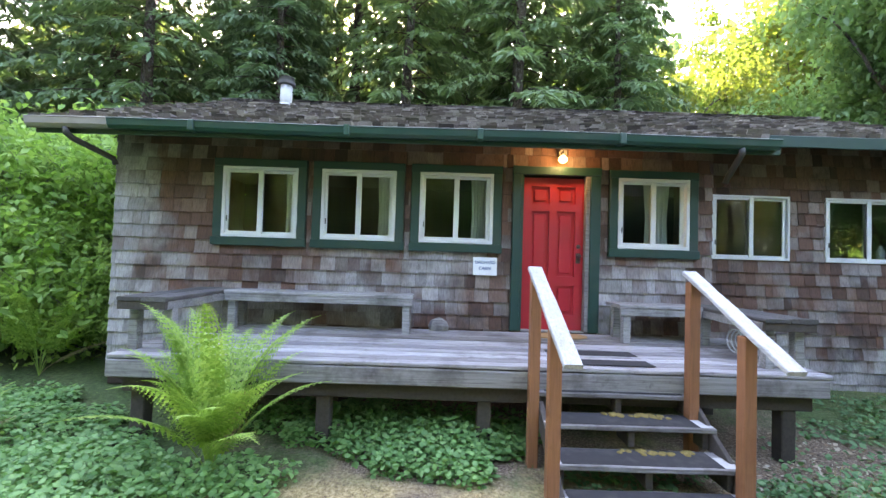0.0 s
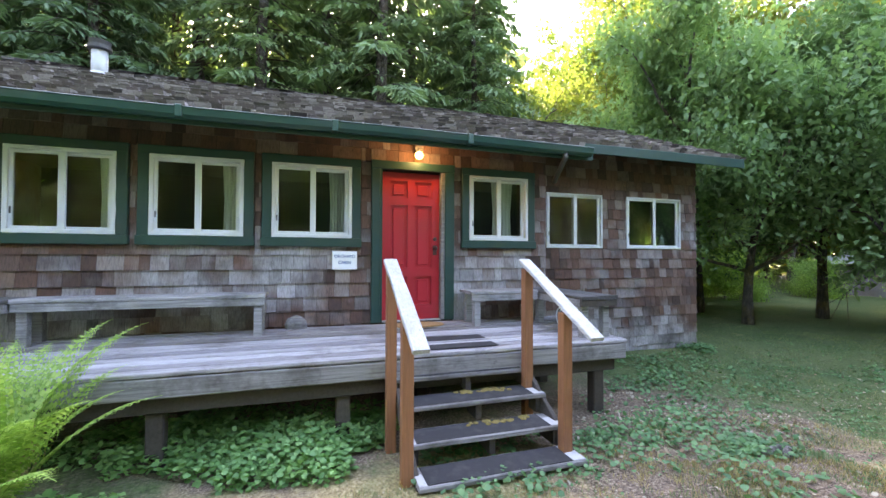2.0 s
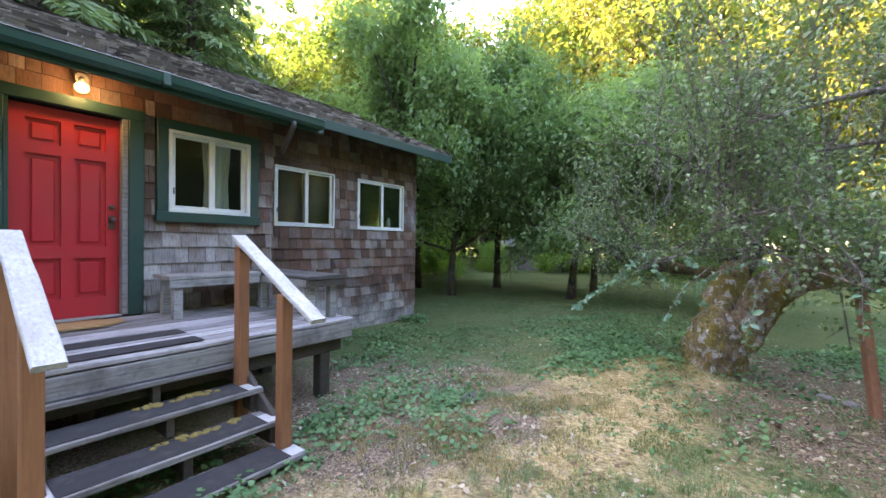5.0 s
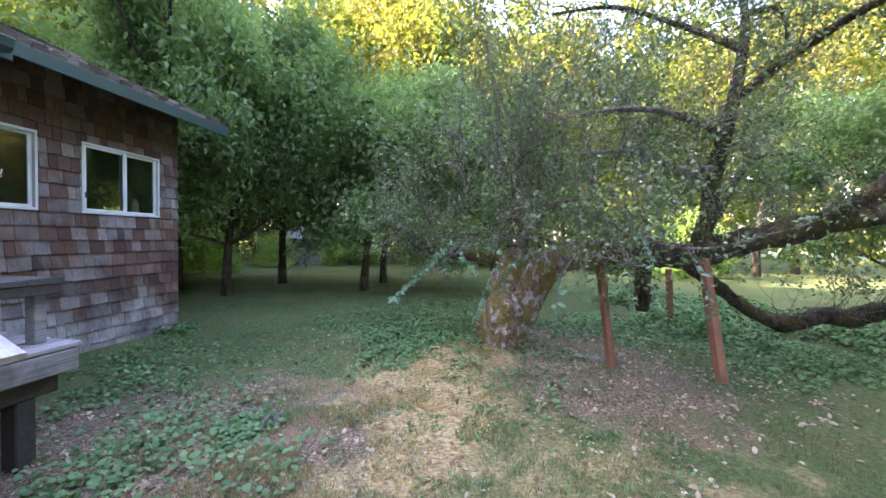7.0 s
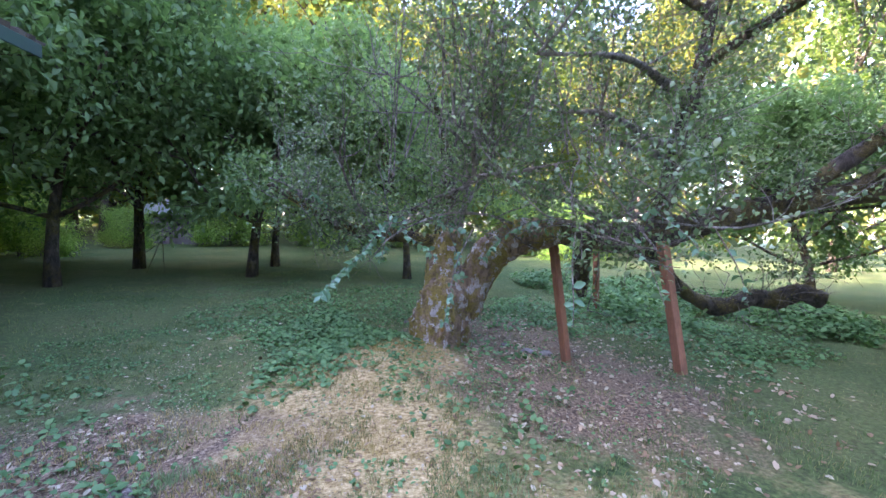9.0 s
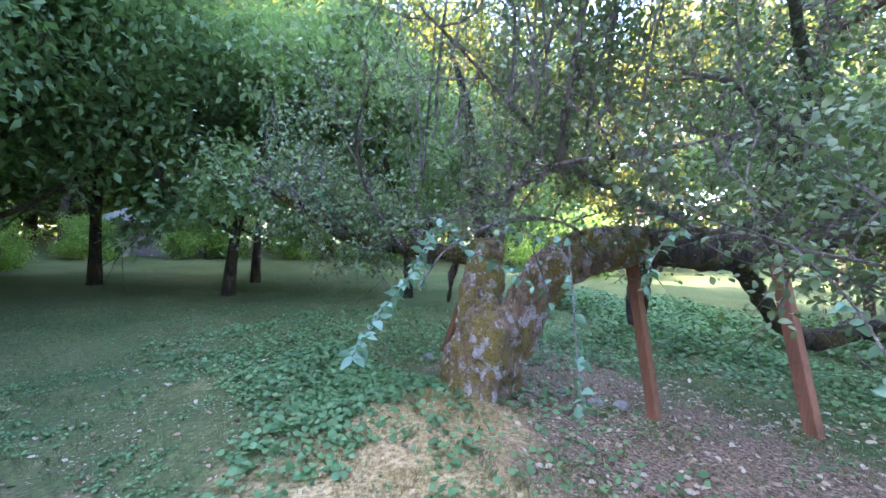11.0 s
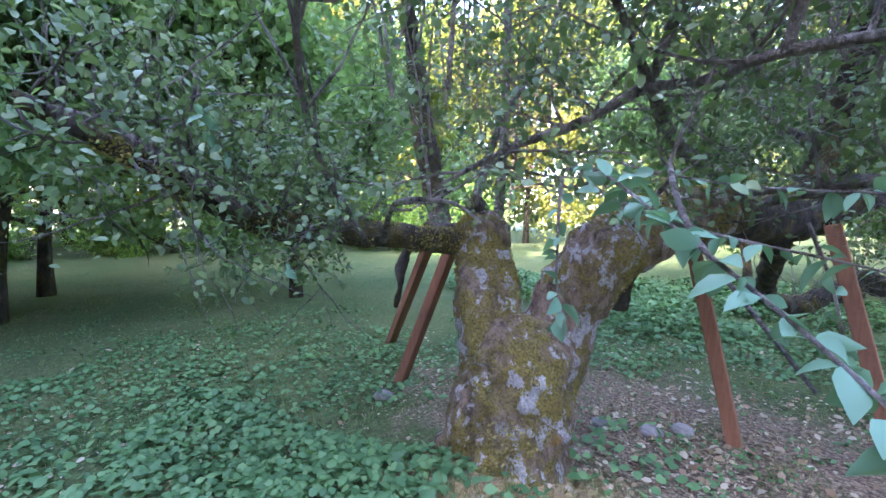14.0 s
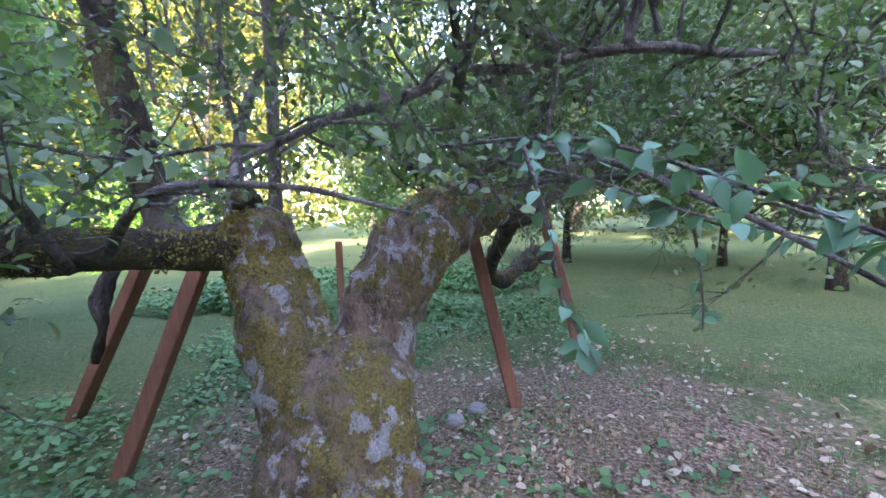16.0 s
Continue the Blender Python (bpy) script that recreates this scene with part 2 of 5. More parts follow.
M_RED = paint("red_paint", (0.42, 0.018, 0.03), 0.42, 0.2, 2)
M_WHITE = paint("white_vinyl", (0.62, 0.65, 0.68), 0.4, 0.15, 4)
M_SIGN = paint("sign_face", (0.78, 0.82, 0.85), 0.5, 0.08)
M_INK = paint("blue_ink", (0.08, 0.16, 0.36), 0.6, 0.0)
M_METAL = paint("dull_metal", (0.48, 0.50, 0.51), 0.4, 0.4, 6)
M_DARKMETAL = paint("dark_metal", (0.05, 0.05, 0.05), 0.5, 0.2)
M_BRONZE = paint("dark_bronze", (0.06, 0.035, 0.03), 0.35, 0.2)
M_TREADMAT = paint("black_grip", (0.028, 0.028, 0.03), 0.9, 0.45, 7, (0.12, 0.11, 0.10))
M_PATCH = paint("worn_white_paint", (0.45, 0.45, 0.44), 0.8, 0.8, 16, (0.12, 0.11, 0.1))
M_MOSS = paint("dry_moss", (0.20, 0.15, 0.045), 1.0, 0.7, 20, (0.06, 0.05, 0.02))
M_CUT = paint("pale_cut_wood", (0.5, 0.46, 0.42), 0.9, 0.6, 14, (0.1, 0.07, 0.05))
M_COIR = paint("coir_mat", (0.34, 0.20, 0.09), 0.95, 0.4, 20)
# Near-black: the gloom of the unlit rooms is put into this colour.
M_INSIDE = paint("inside_unlit", (0.045, 0.038, 0.032), 0.8, 0.2)
M_CURTAIN = paint("curtain_cloth", (0.80, 0.82, 0.76), 0.9, 0.1)
M_SHEATH = paint("sheathing", (0.06, 0.042, 0.034), 0.9, 0.3)
M_MOSSTUFT = leafy("moss_tuft", [(0.20, 0.17, 0.05), (0.29, 0.25, 0.07), (0.36, 0.31, 0.10)], through_light=0.15)
M_GLASS = glass_mat()
M_BULB = glow_mat("warm_bulb", (1.0, 0.5, 0.12), 1.6)
M_GROUND = ground_mat()
M_APPLEBARK = bark_mat("mossy_apple_bark", (0.34, 0.25, 0.19), (0.29, 0.24, 0.05), 0.95, 0.75)
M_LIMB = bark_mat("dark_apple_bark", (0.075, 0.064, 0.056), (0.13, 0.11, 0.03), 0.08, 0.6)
M_TWIG = bark_mat("grey_twig_bark", (0.20, 0.18, 0.165), (0.2, 0.18, 0.1), 0.3, 0.2)
M_TRUNK = bark_mat("forest_bark", (0.09, 0.07, 0.058), (0.07, 0.08, 0.03), 0.1, 0.3)
M_APPLELEAF = leafy("apple_leaf", [(0.06, 0.12, 0.065), (0.12, 0.20, 0.11), (0.17, 0.26, 0.16), (0.11, 0.19, 0.06), (0.27, 0.36, 0.27)])
M_NEARLEAF = leafy("near_apple_leaf", [(0.06, 0.18, 0.13), (0.10, 0.25, 0.19), (0.15, 0.30, 0.21), (0.08, 0.20, 0.11)], patch=0.2, rough=0.42)
M_ORCHARDLEAF = leafy("orchard_leaf", [(0.08, 0.17, 0.085), (0.15, 0.27, 0.13), (0.25, 0.39, 0.19)], objects=True, through_light=0.5)
M_CONIFER = leafy("conifer_needles", [(0.08, 0.14, 0.085), (0.13, 0.215, 0.12), (0.20, 0.29, 0.15)], through_light=0.38, objects=True)
# The gold end of the range stands in for low sun on the crowns.
M_MAPLE = leafy("broadleaf_green_sun_gold", [(0.10, 0.18, 0.05), (0.14, 0.21, 0.06), (0.19, 0.22, 0.06), (0.29, 0.22, 0.05)], objects=True, through_light=0.55)
M_FARLEAF = leafy("far_wood_leaf", [(0.05, 0.10, 0.045), (0.09, 0.15, 0.06), (0.14, 0.19, 0.06), (0.24, 0.21, 0.06)], through_light=0.4)
M_SHRUB = leafy("shrub_leaf", [(0.15, 0.29, 0.08), (0.25, 0.43, 0.13), (0.36, 0.54, 0.19)], through_light=0.5)
M_FERN = leafy("fern_frond", [(0.17, 0.32, 0.07), (0.28, 0.45, 0.12), (0.40, 0.54, 0.18)], through_light=0.45)
M_DEADFERN = leafy("withered_frond", [(0.28, 0.22, 0.12), (0.42, 0.35, 0.22)], through_light=0.3)
M_IVY = leafy("ground_cover_leaf", [(0.09, 0.23, 0.08), (0.16, 0.35, 0.13), (0.24, 0.44, 0.18)], through_light=0.35)
M_WEED = leafy("low_weed_leaf", [(0.055, 0.155, 0.065), (0.10, 0.24, 0.105), (0.16, 0.31, 0.145)], through_light=0.3)
M_GRASS = leafy("grass_blade", [(0.06, 0.13, 0.05), (0.11, 0.20, 0.075), (0.18, 0.27, 0.12), (0.38, 0.34, 0.18)], through_light=0.35)
M_TUFT = leafy("tuft_blade", [(0.13, 0.24, 0.13), (0.20, 0.33, 0.19), (0.28, 0.40, 0.24)], through_light=0.3)
M_STRAW = leafy("dry_grass_blade", [(0.26, 0.19, 0.08), (0.42, 0.33, 0.16), (0.56, 0.46, 0.26)], through_light=0.3)
M_LITTER = leafy("fallen_leaf", [(0.16, 0.09, 0.05), (0.30, 0.20, 0.13), (0.42, 0.34, 0.26), (0.50, 0.46, 0.38)], through_light=0.1)


# ---- mesh helpers ----
class Geo:
    """Collects corners and faces for one mesh."""

    def __init__(self):
        self.v, self.f = [], []

    def box(self, lo, hi, m=None, bevel=0.0):
        b = bmesh.new()
        bmesh.ops.create_cube(b, size=1, matrix=Matrix.Translation([(a + c) / 2 for a, c in zip(lo, hi)]) @ Matrix.Diagonal([c - a for a, c in zip(lo, hi)] + [1]))
        if bevel:
            bmesh.ops.bevel(b, geom=b.edges[:], offset=bevel, segments=1, affect="EDGES")
        k = len(self.v)
        b.verts.index_update()
        self.v += [tuple(m @ x.co) if m else tuple(x.co) for x in b.verts]
        self.f += [[k + x.index for x in f.verts] for f in b.faces]
        b.free()
        return self

    def tube(self, pts, radii, sides=7, rough=0.0, seed=0):
        pts = [Vector(p) for p in pts]
        k, n = len(self.v), len(pts)
        side = Vector((1, 0, 0))
        for i, p in enumerate(pts):
            d = (pts[min(i + 1, n - 1)] - pts[max(i - 1, 0)]).normalized()
            u = side - d * side.dot(d)
            if u.length < 0.05:
                u = Vector((0, 1, 0)) - d * d.y
            u.normalize()
            side = u
            w = d.cross(u)
            for j in range(sides):
                a = 2 * math.pi * j / sides
                r = radii[i]
                q = p + (u * math.cos(a) + w * math.sin(a)) * r
                if rough:
                    q += (q - p) * rough * (noise.noise(q * 4.5 + Vector((seed, 0, 0))) + 0.6 * noise.noise(q * 11) + 0.35 * noise.noise(q * 26))
                self.v.append(tuple(q))
        for i in range(n - 1):
            for j in range(sides):
                a, b = k + i * sides + j, k + i * sides + (j + 1) % sides
                self.f.append([a, b, b + sides, a + sides])
        self.f.append([k + j for j in range(sides)][::-1])
        self.f.append([k + (n - 1) * sides + j for j in range(sides)])
        return self

    def mesh(self, name, mat, smooth=False):
        me = bpy.data.meshes.new(name)
        me.from_pydata(self.v, [], self.f)
        if smooth:
            me.polygons.foreach_set("use_smooth", [True] * len(me.polygons))
        me.materials.append(mat)
        return me


def part(name, geo, mat, parent=None, label="", smooth=False):
    me = geo if isinstance(geo, bpy.types.Mesh) else geo.mesh(name, mat, smooth)
    ob = new(name, me)
    if parent is not None:
        ob.parent = parent
    return tagged(ob, label)


def empty(name, at=(0, 0, 0)):
    ob = new(name)
    ob.location = at
    ob.empty_display_size = 0.1
    bpy.context.view_layer.update()
    return ob


def box(lo, hi, bevel=0.0, m=None):
    return Geo().box(lo, hi, m, bevel)


def plank(lo, hi, seed=0, wobble=0.004, bevel=0.006, cuts=7):
    """A worn plank along its longest side, its edges a little uneven."""
    g = Geo()
    size = [b - a for a, b in zip(lo, hi)]
    ax = size.index(max(size))
    o = [i for i in range(3) if i != ax]
    rng = random.Random(seed)
    k = 0
    for i in range(cuts + 1):
        s = lo[ax] + size[ax] * i / cuts
        j = [rng.uniform(-wobble, wobble) for _ in range(4)]
        a0, a1, b0, b1 = lo[o[0]] + j[0], hi[o[0]] + j[1], lo[o[1]] + j[2], hi[o[1]] + j[3]
        e = bevel
        for u, w in ((a0 + e, b0), (a1 - e, b0), (a1, b0 + e), (a1, b1 - e), (a1 - e, b1), (a0 + e, b1), (a0, b1 - e), (a0, b0 + e)):
            p = [0, 0, 0]
            p[ax], p[o[0]], p[o[1]] = s, u, w
            g.v.append(tuple(p))
        if i:
            for c in range(8):
                d = (c + 1) % 8
                f = [k - 8 + c, k - 8 + d, k + d, k + c]
                g.f.append(f if ax == 1 else f)
        k += 8
    g.f.append(list(range(8))[::-1])
    g.f.append([k - 8 + c for c in range(8)])
    return g


def leaf_mesh(name, mat, p, d, n, length, width, fold=0.18, fine=False):
    """Many folded leaves in one mesh: base points p, ways d, face ways n, all arrays. fine: a rounder outline."""
    p, d, n = (np.asarray(a, float) for a in (p, d, n))
    d = d / (np.linalg.norm(d, axis=1, keepdims=True) + 1e-9)
    s = np.cross(d, n)
    s /= np.linalg.norm(s, axis=1, keepdims=True) + 1e-9
    n = np.cross(s, d)
    L, W = np.asarray(length, float).reshape(-1, 1), np.asarray(width, float).reshape(-1, 1)
    k = len(p)
    outline = [(0, 0), (0.25, 0.43), (0.62, 0.46), (1, 0), (0.62, -0.46), (0.25, -0.43)] if fine else [(0, 0), (0.45, 0.5), (1, 0), (0.45, -0.5)]
    tris = [0, 1, 5, 1, 2, 5, 2, 4, 5, 2, 3, 4] if fine else [0, 1, 2, 0, 2, 3]
    c = len(outline)
    v = np.empty((k, c, 3))
    for i, (u, w) in enumerate(outline):
        v[:, i] = p + d * L * u + s * W * w + n * (W * fold * 2 * abs(w) - L * 0.16 * u * u)
    m = len(tris) // 3
    me = bpy.data.meshes.new(name)
    me.vertices.add(c * k)
    me.vertices.foreach_set("co", v.ravel())
    idx = (np.arange(k)[:, None] * c + np.array(tris)).ravel()
    me.loops.add(3 * m * k)
    me.loops.foreach_set("vertex_index", idx.astype(np.int32))
    me.polygons.add(m * k)
    me.polygons.foreach_set("loop_start", np.arange(0, 3 * m * k, 3, dtype=np.int32))
    me.update(calc_edges=True)
    me.materials.append(mat)
    return me


def unit(rng, k):
    a = rng.normal(size=(k, 3))
    return a / np.linalg.norm(a, axis=1, keepdims=True)


def ground_z(x, y):
    """The lie of the land: level, a little lower at the cabin, a low mound by the old tree."""
    z = -0.16 * math.exp(-((y - 3.9) / 1.6) ** 2) * (1 if x < 8 else math.exp(-((x - 8) / 2) ** 2))
    z += 0.17 * math.exp(-((x - 6.4) ** 2 + (y - 0.75) ** 2) / 0.55)
    near = math.exp(-((x - 3) ** 2 + y * y) / 200)
    z += 0.035 * near * (noise.noise(Vector((x * 0.7, y * 0.7, 3))) + 0.5 * noise.noise(Vector((x * 2, y * 2, 7))))
    return z


# ---- ground ----
def build_ground():
    xs = sorted(set([-400, -200, -100, -60, -40, -25] + [round(-16 + 0.25 * i, 2) for i in range(0, 165)] + [30, 40, 60, 100, 200, 400]))
    ys = sorted(set([-400, -200, -100, -60, -40, -25, -16] + [round(-10 + 0.25 * i, 2) for i in range(0, 100)] + [18, 22, 30, 40, 60, 100, 200, 400]))
    g = Geo()
    for y in ys:
        for x in xs:
            g.v.append((x, y, ground_z(x, y)))
    w = len(xs)
    for j in range(len(ys) - 1):
        for i in range(w - 1):
            g.f.append([j * w + i, j * w + i + 1, (j + 1) * w + i + 1, (j + 1) * w + i])
    tagged(part("ground", g, M_GROUND, smooth=True), "patchy green and straw-dry lawn with leaf litter", "ground", kind="structure")


build_ground()

# ---- cabin shell ----
WALL_Y, SIDE_Y, LEFT_X, MID_X, RIGHT_X, BACK_Y = 5.32, 6.0, -4.46, 3.62, 7.5, 12.2
WINDOWS = [(-2.99, -1.98), (-1.66, -0.66), (-0.34, 0.65), (2.33, 3.29)]
WIN_Z = (1.965, 2.915)
SIDE_WINDOWS = [(4.05, 5.23), (5.77, 7.08)]
SIDE_Z = (1.885, 2.86)
DOOR = (1.02, 1.93, 0.82, 2.93)


def wall_with_holes(x0, x1, y0, y1, z0, z1, holes):
    g = Geo()
    x = x0
    for a, b, c, d in sorted(holes):
        g.box((x, y0, z0), (a, y1, z1))
        if c > z0:
            g.box((a, y0, z0), (b, y1, c))
        g.box((a, y0, d), (b, y1, z1))
        x = b
    return g.box((x, y0, z0), (x1, y1, z1))


holes = [(a, b, *WIN_Z) for a, b in WINDOWS] + [DOOR]
wall_front = tagged(part("wall_south", wall_with_holes(LEFT_X + 0.02, MID_X - 0.02, WALL_Y + 0.03, WALL_Y + 0.17, -0.05, 3.42, holes), M_SHEATH), "cabin wall clad in weathered brown and grey cedar shingles", "wall", kind="structure")
wall_side = tagged(part("wall_south_east", wall_with_holes(MID_X - 0.02, RIGHT_X - 0.02, SIDE_Y + 0.03, SIDE_Y + 0.17, -0.12, 3.7, [(a, b, *SIDE_Z) for a, b in SIDE_WINDOWS]), M_SHEATH), "set-back cabin wall of silvery weathered cedar shingles", "wall", kind="structure")
for nm, lo, hi in (("wall_west", (LEFT_X, WALL_Y + 0.175, -0.05), (LEFT_X + 0.14, BACK_Y, 3.5)), ("wall_east", (RIGHT_X - 0.14, SIDE_Y + 0.175, -0.12), (RIGHT_X, BACK_Y, 3.5)),
                   ("wall_north", (LEFT_X + 0.145, BACK_Y - 0.14, -0.05), (RIGHT_X - 0.145, BACK_Y, 3.5)), ("wall_return", (MID_X - 0.14, WALL_Y + 0.175, -0.1), (MID_X - 0.022, SIDE_Y + 0.02, 3.5))):
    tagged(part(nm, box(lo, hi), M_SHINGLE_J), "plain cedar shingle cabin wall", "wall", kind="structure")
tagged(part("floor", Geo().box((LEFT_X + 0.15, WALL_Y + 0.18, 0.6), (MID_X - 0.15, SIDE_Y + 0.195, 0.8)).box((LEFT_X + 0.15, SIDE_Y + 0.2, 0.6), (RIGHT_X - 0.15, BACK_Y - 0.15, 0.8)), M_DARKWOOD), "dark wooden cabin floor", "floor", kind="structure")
tagged(part("ceiling", box((LEFT_X + 0.15, SIDE_Y + 0.2, 3.25), (RIGHT_X - 0.15, BACK_Y - 0.15, 3.3)), M_INSIDE), "board ceiling coloured near-black for an unlit room", "ceiling", kind="structure")
tagged(part("wall_partition", box((LEFT_X + 0.15, 8.6, 0.81), (RIGHT_X - 0.15, 8.7, 3.24)), M_INSIDE), "inner wall of the cabin, coloured near-black for an unlit room", "wall", kind="structure")

# ---- roof ----
EAVE_Y, EAVE_Z, SLOPE, RIDGE_Y = 4.62, 3.27, 0.43, 8.7
SIDE_EAVE_Y = 5.32
ROOF_L, ROOF_M, ROOF_R = -4.88, 3.95, 7.86


def roof_z(y):
    return EAVE_Z + SLOPE * (y - EAVE_Y)


def roof_slab():
    g = Geo()
    for x0, x1, y0 in ((ROOF_L, ROOF_M, EAVE_Y), (ROOF_M, ROOF_R, SIDE_EAVE_Y)):
        k = len(g.v)
        for y in (y0, RIDGE_Y):
            for x in (x0, x1):
                g.v += [(x, y, roof_z(y) - 0.09), (x, y, roof_z(y))]
        a = [k + i for i in range(8)]
        g.f += [[a[1], a[3], a[7], a[5]], [a[0], a[4], a[6], a[2]], [a[0], a[2], a[3], a[1]], [a[4], a[5], a[7], a[6]], [a[0], a[1], a[5], a[4]], [a[2], a[6], a[7], a[3]]]
    k = len(g.v)
    rz = roof_z(RIDGE_Y)
    g.v += [(ROOF_L, RIDGE_Y + 0.002, rz), (ROOF_R, RIDGE_Y + 0.002, rz), (ROOF_R, 12.7, rz - 1.7), (ROOF_L, 12.7, rz - 1.7), (ROOF_L, RIDGE_Y + 0.002, rz - 0.09), (ROOF_R, RIDGE_Y + 0.002, rz - 0.09), (ROOF_R, 12.7, rz - 1.79), (ROOF_L, 12.7, rz - 1.79)]
    g.f += [[k, k + 1, k + 2, k + 3], [k + 7, k + 6, k + 5, k + 4], [k + 3, k + 2, k + 6, k + 7], [k, k + 3, k + 7, k + 4], [k + 1, k + 5, k + 6, k + 2]]
    return g


roof = tagged(part("roof", roof_slab(), M_DARKWOOD), "low roof of weathered grey-brown cedar shakes", "roof", kind="structure")
g = Geo()
for x in (LEFT_X + 0.07, RIGHT_X - 0.07):
    k = len(g.v)
    for dx in (-0.06, 0.06):
        g.v += [(x + dx, WALL_Y + 0.2 if x < 0 else SIDE_Y + 0.2, 3.5), (x + dx, RIDGE_Y, roof_z(RIDGE_Y) - 0.1), (x + dx, BACK_Y, 3.5)]
    g.f += [[k, k + 1, k + 2], [k + 3, k + 5, k + 4], [k, k + 3, k + 4, k + 1], [k + 1, k + 4, k + 5, k + 2]]
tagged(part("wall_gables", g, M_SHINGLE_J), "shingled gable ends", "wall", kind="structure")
# soffit boards, fascia
tagged(part("trim_soffit", Geo().box((ROOF_L + 0.05, EAVE_Y + 0.03, 3.15), (ROOF_M - 0.02, EAVE_Y + 0.055, 3.18)).box((LEFT_X, WALL_Y + 0.02, 3.2), (MID_X - 0.03, WALL_Y + 0.03, 3.5)), M_SHEATH), "dark board under the eaves", "trim", kind="structure")
tagged(part("fascia_south", plank((ROOF_L + 0.02, EAVE_Y + 0.0, 3.10), (ROOF_M, EAVE_Y + 0.03, 3.262)), M_GREEN), "dark green painted fascia board", "fascia", kind="structure")
tagged(part("fascia_south_east", plank((ROOF_M + 0.003, SIDE_EAVE_Y - 0.03, roof_z(SIDE_EAVE_Y) - 0.17), (ROOF_R, SIDE_EAVE_Y - 0.002, roof_z(SIDE_EAVE_Y) - 0.01)), M_GREEN), "dark green painted fascia board", "fascia", kind="structure")


def gutter():
    root = empty("gutter", (0, EAVE_Y, 3.2))
    for x0, x1, mat in ((ROOF_L - 0.02, -3.95, M_GUTTER_BARE), (-3.945, 3.88, M_GUTTER)):
        g = Geo()
        prof = [(-0.003, 0.075), (-0.003, -0.05), (-0.07, -0.055), (-0.105, -0.02), (-0.115, 0.045), (-0.125, 0.055), (-0.118, 0.062), (-0.108, 0.045), (-0.098, -0.014), (-0.066, -0.048), (-0.008, -0.044), (-0.008, 0.075)]
        n = len(prof)
        for i in range(9):
            x = x0 + (x1 - x0) * i / 8
            sag = 0.008 * math.sin(x * 1.3)
            g.v += [(x, a, b + sag) for a, b in prof]
            if i:
                for j in range(n):
                    a, b = (i - 1) * n + j, (i - 1) * n + (j + 1) % n
                    g.f.append([a, b, b + n, a + n])
        g.f += [list(range(n)), [8 * n + j for j in range(n)][::-1]]
        part("channel", g, mat, root, "bare unpainted end length" if mat is M_GUTTER_BARE else "")
    for x in (-3.0, -1.2, 0.35, 2.0):
        part("joint", box((x, -0.13, -0.06), (x + 0.07, 0.0, 0.07), 0.008), M_GUTTER, root)
    for xt, xb in ((-4.45, -4.25), (3.45, 3.6)):
        s = Geo().tube([(xt, -0.06, -0.05), (xt, -0.06, -0.11), (xt + 0.02, 0.02, -0.16), (xb, 0.40, -0.30), (xb, 0.44, -0.36)], [0.036] * 5, 8)
        part("downspout", s, M_DARKMETAL, root, "dull metal elbow spout", True)
    tagged(root, "dark green metal gutter along the eave", "gutter")


gutter()


def stove_pipe():
    x, y = -3.3, 8.1
    root = empty("stove_pipe", (x, y, roof_z(y)))
    part("flashing", Geo().tube([(0, 0, -0.12), (0, 0, 0.05)], [0.22, 0.13], 16), M_METAL, root, "grey metal flashing")
    part("pipe", Geo().tube([(0, 0, -0.1), (0, 0, 0.42)], [0.115, 0.115], 20), M_METAL, root, "shiny grey pipe", True)
    part("cap", Geo().tube([(0, 0, 0.42), (0, 0, 0.44), (0, 0, 0.50), (0, 0, 0.505), (0, 0, 0.58), (0, 0, 0.60)], [0.13, 0.17, 0.17, 0.14, 0.16, 0.06], 20), M_DARKMETAL, root, "dark rusty cap")
    tagged(root, "grey metal stove pipe with dark cap on the roof", "stove pipe")


stove_pipe()


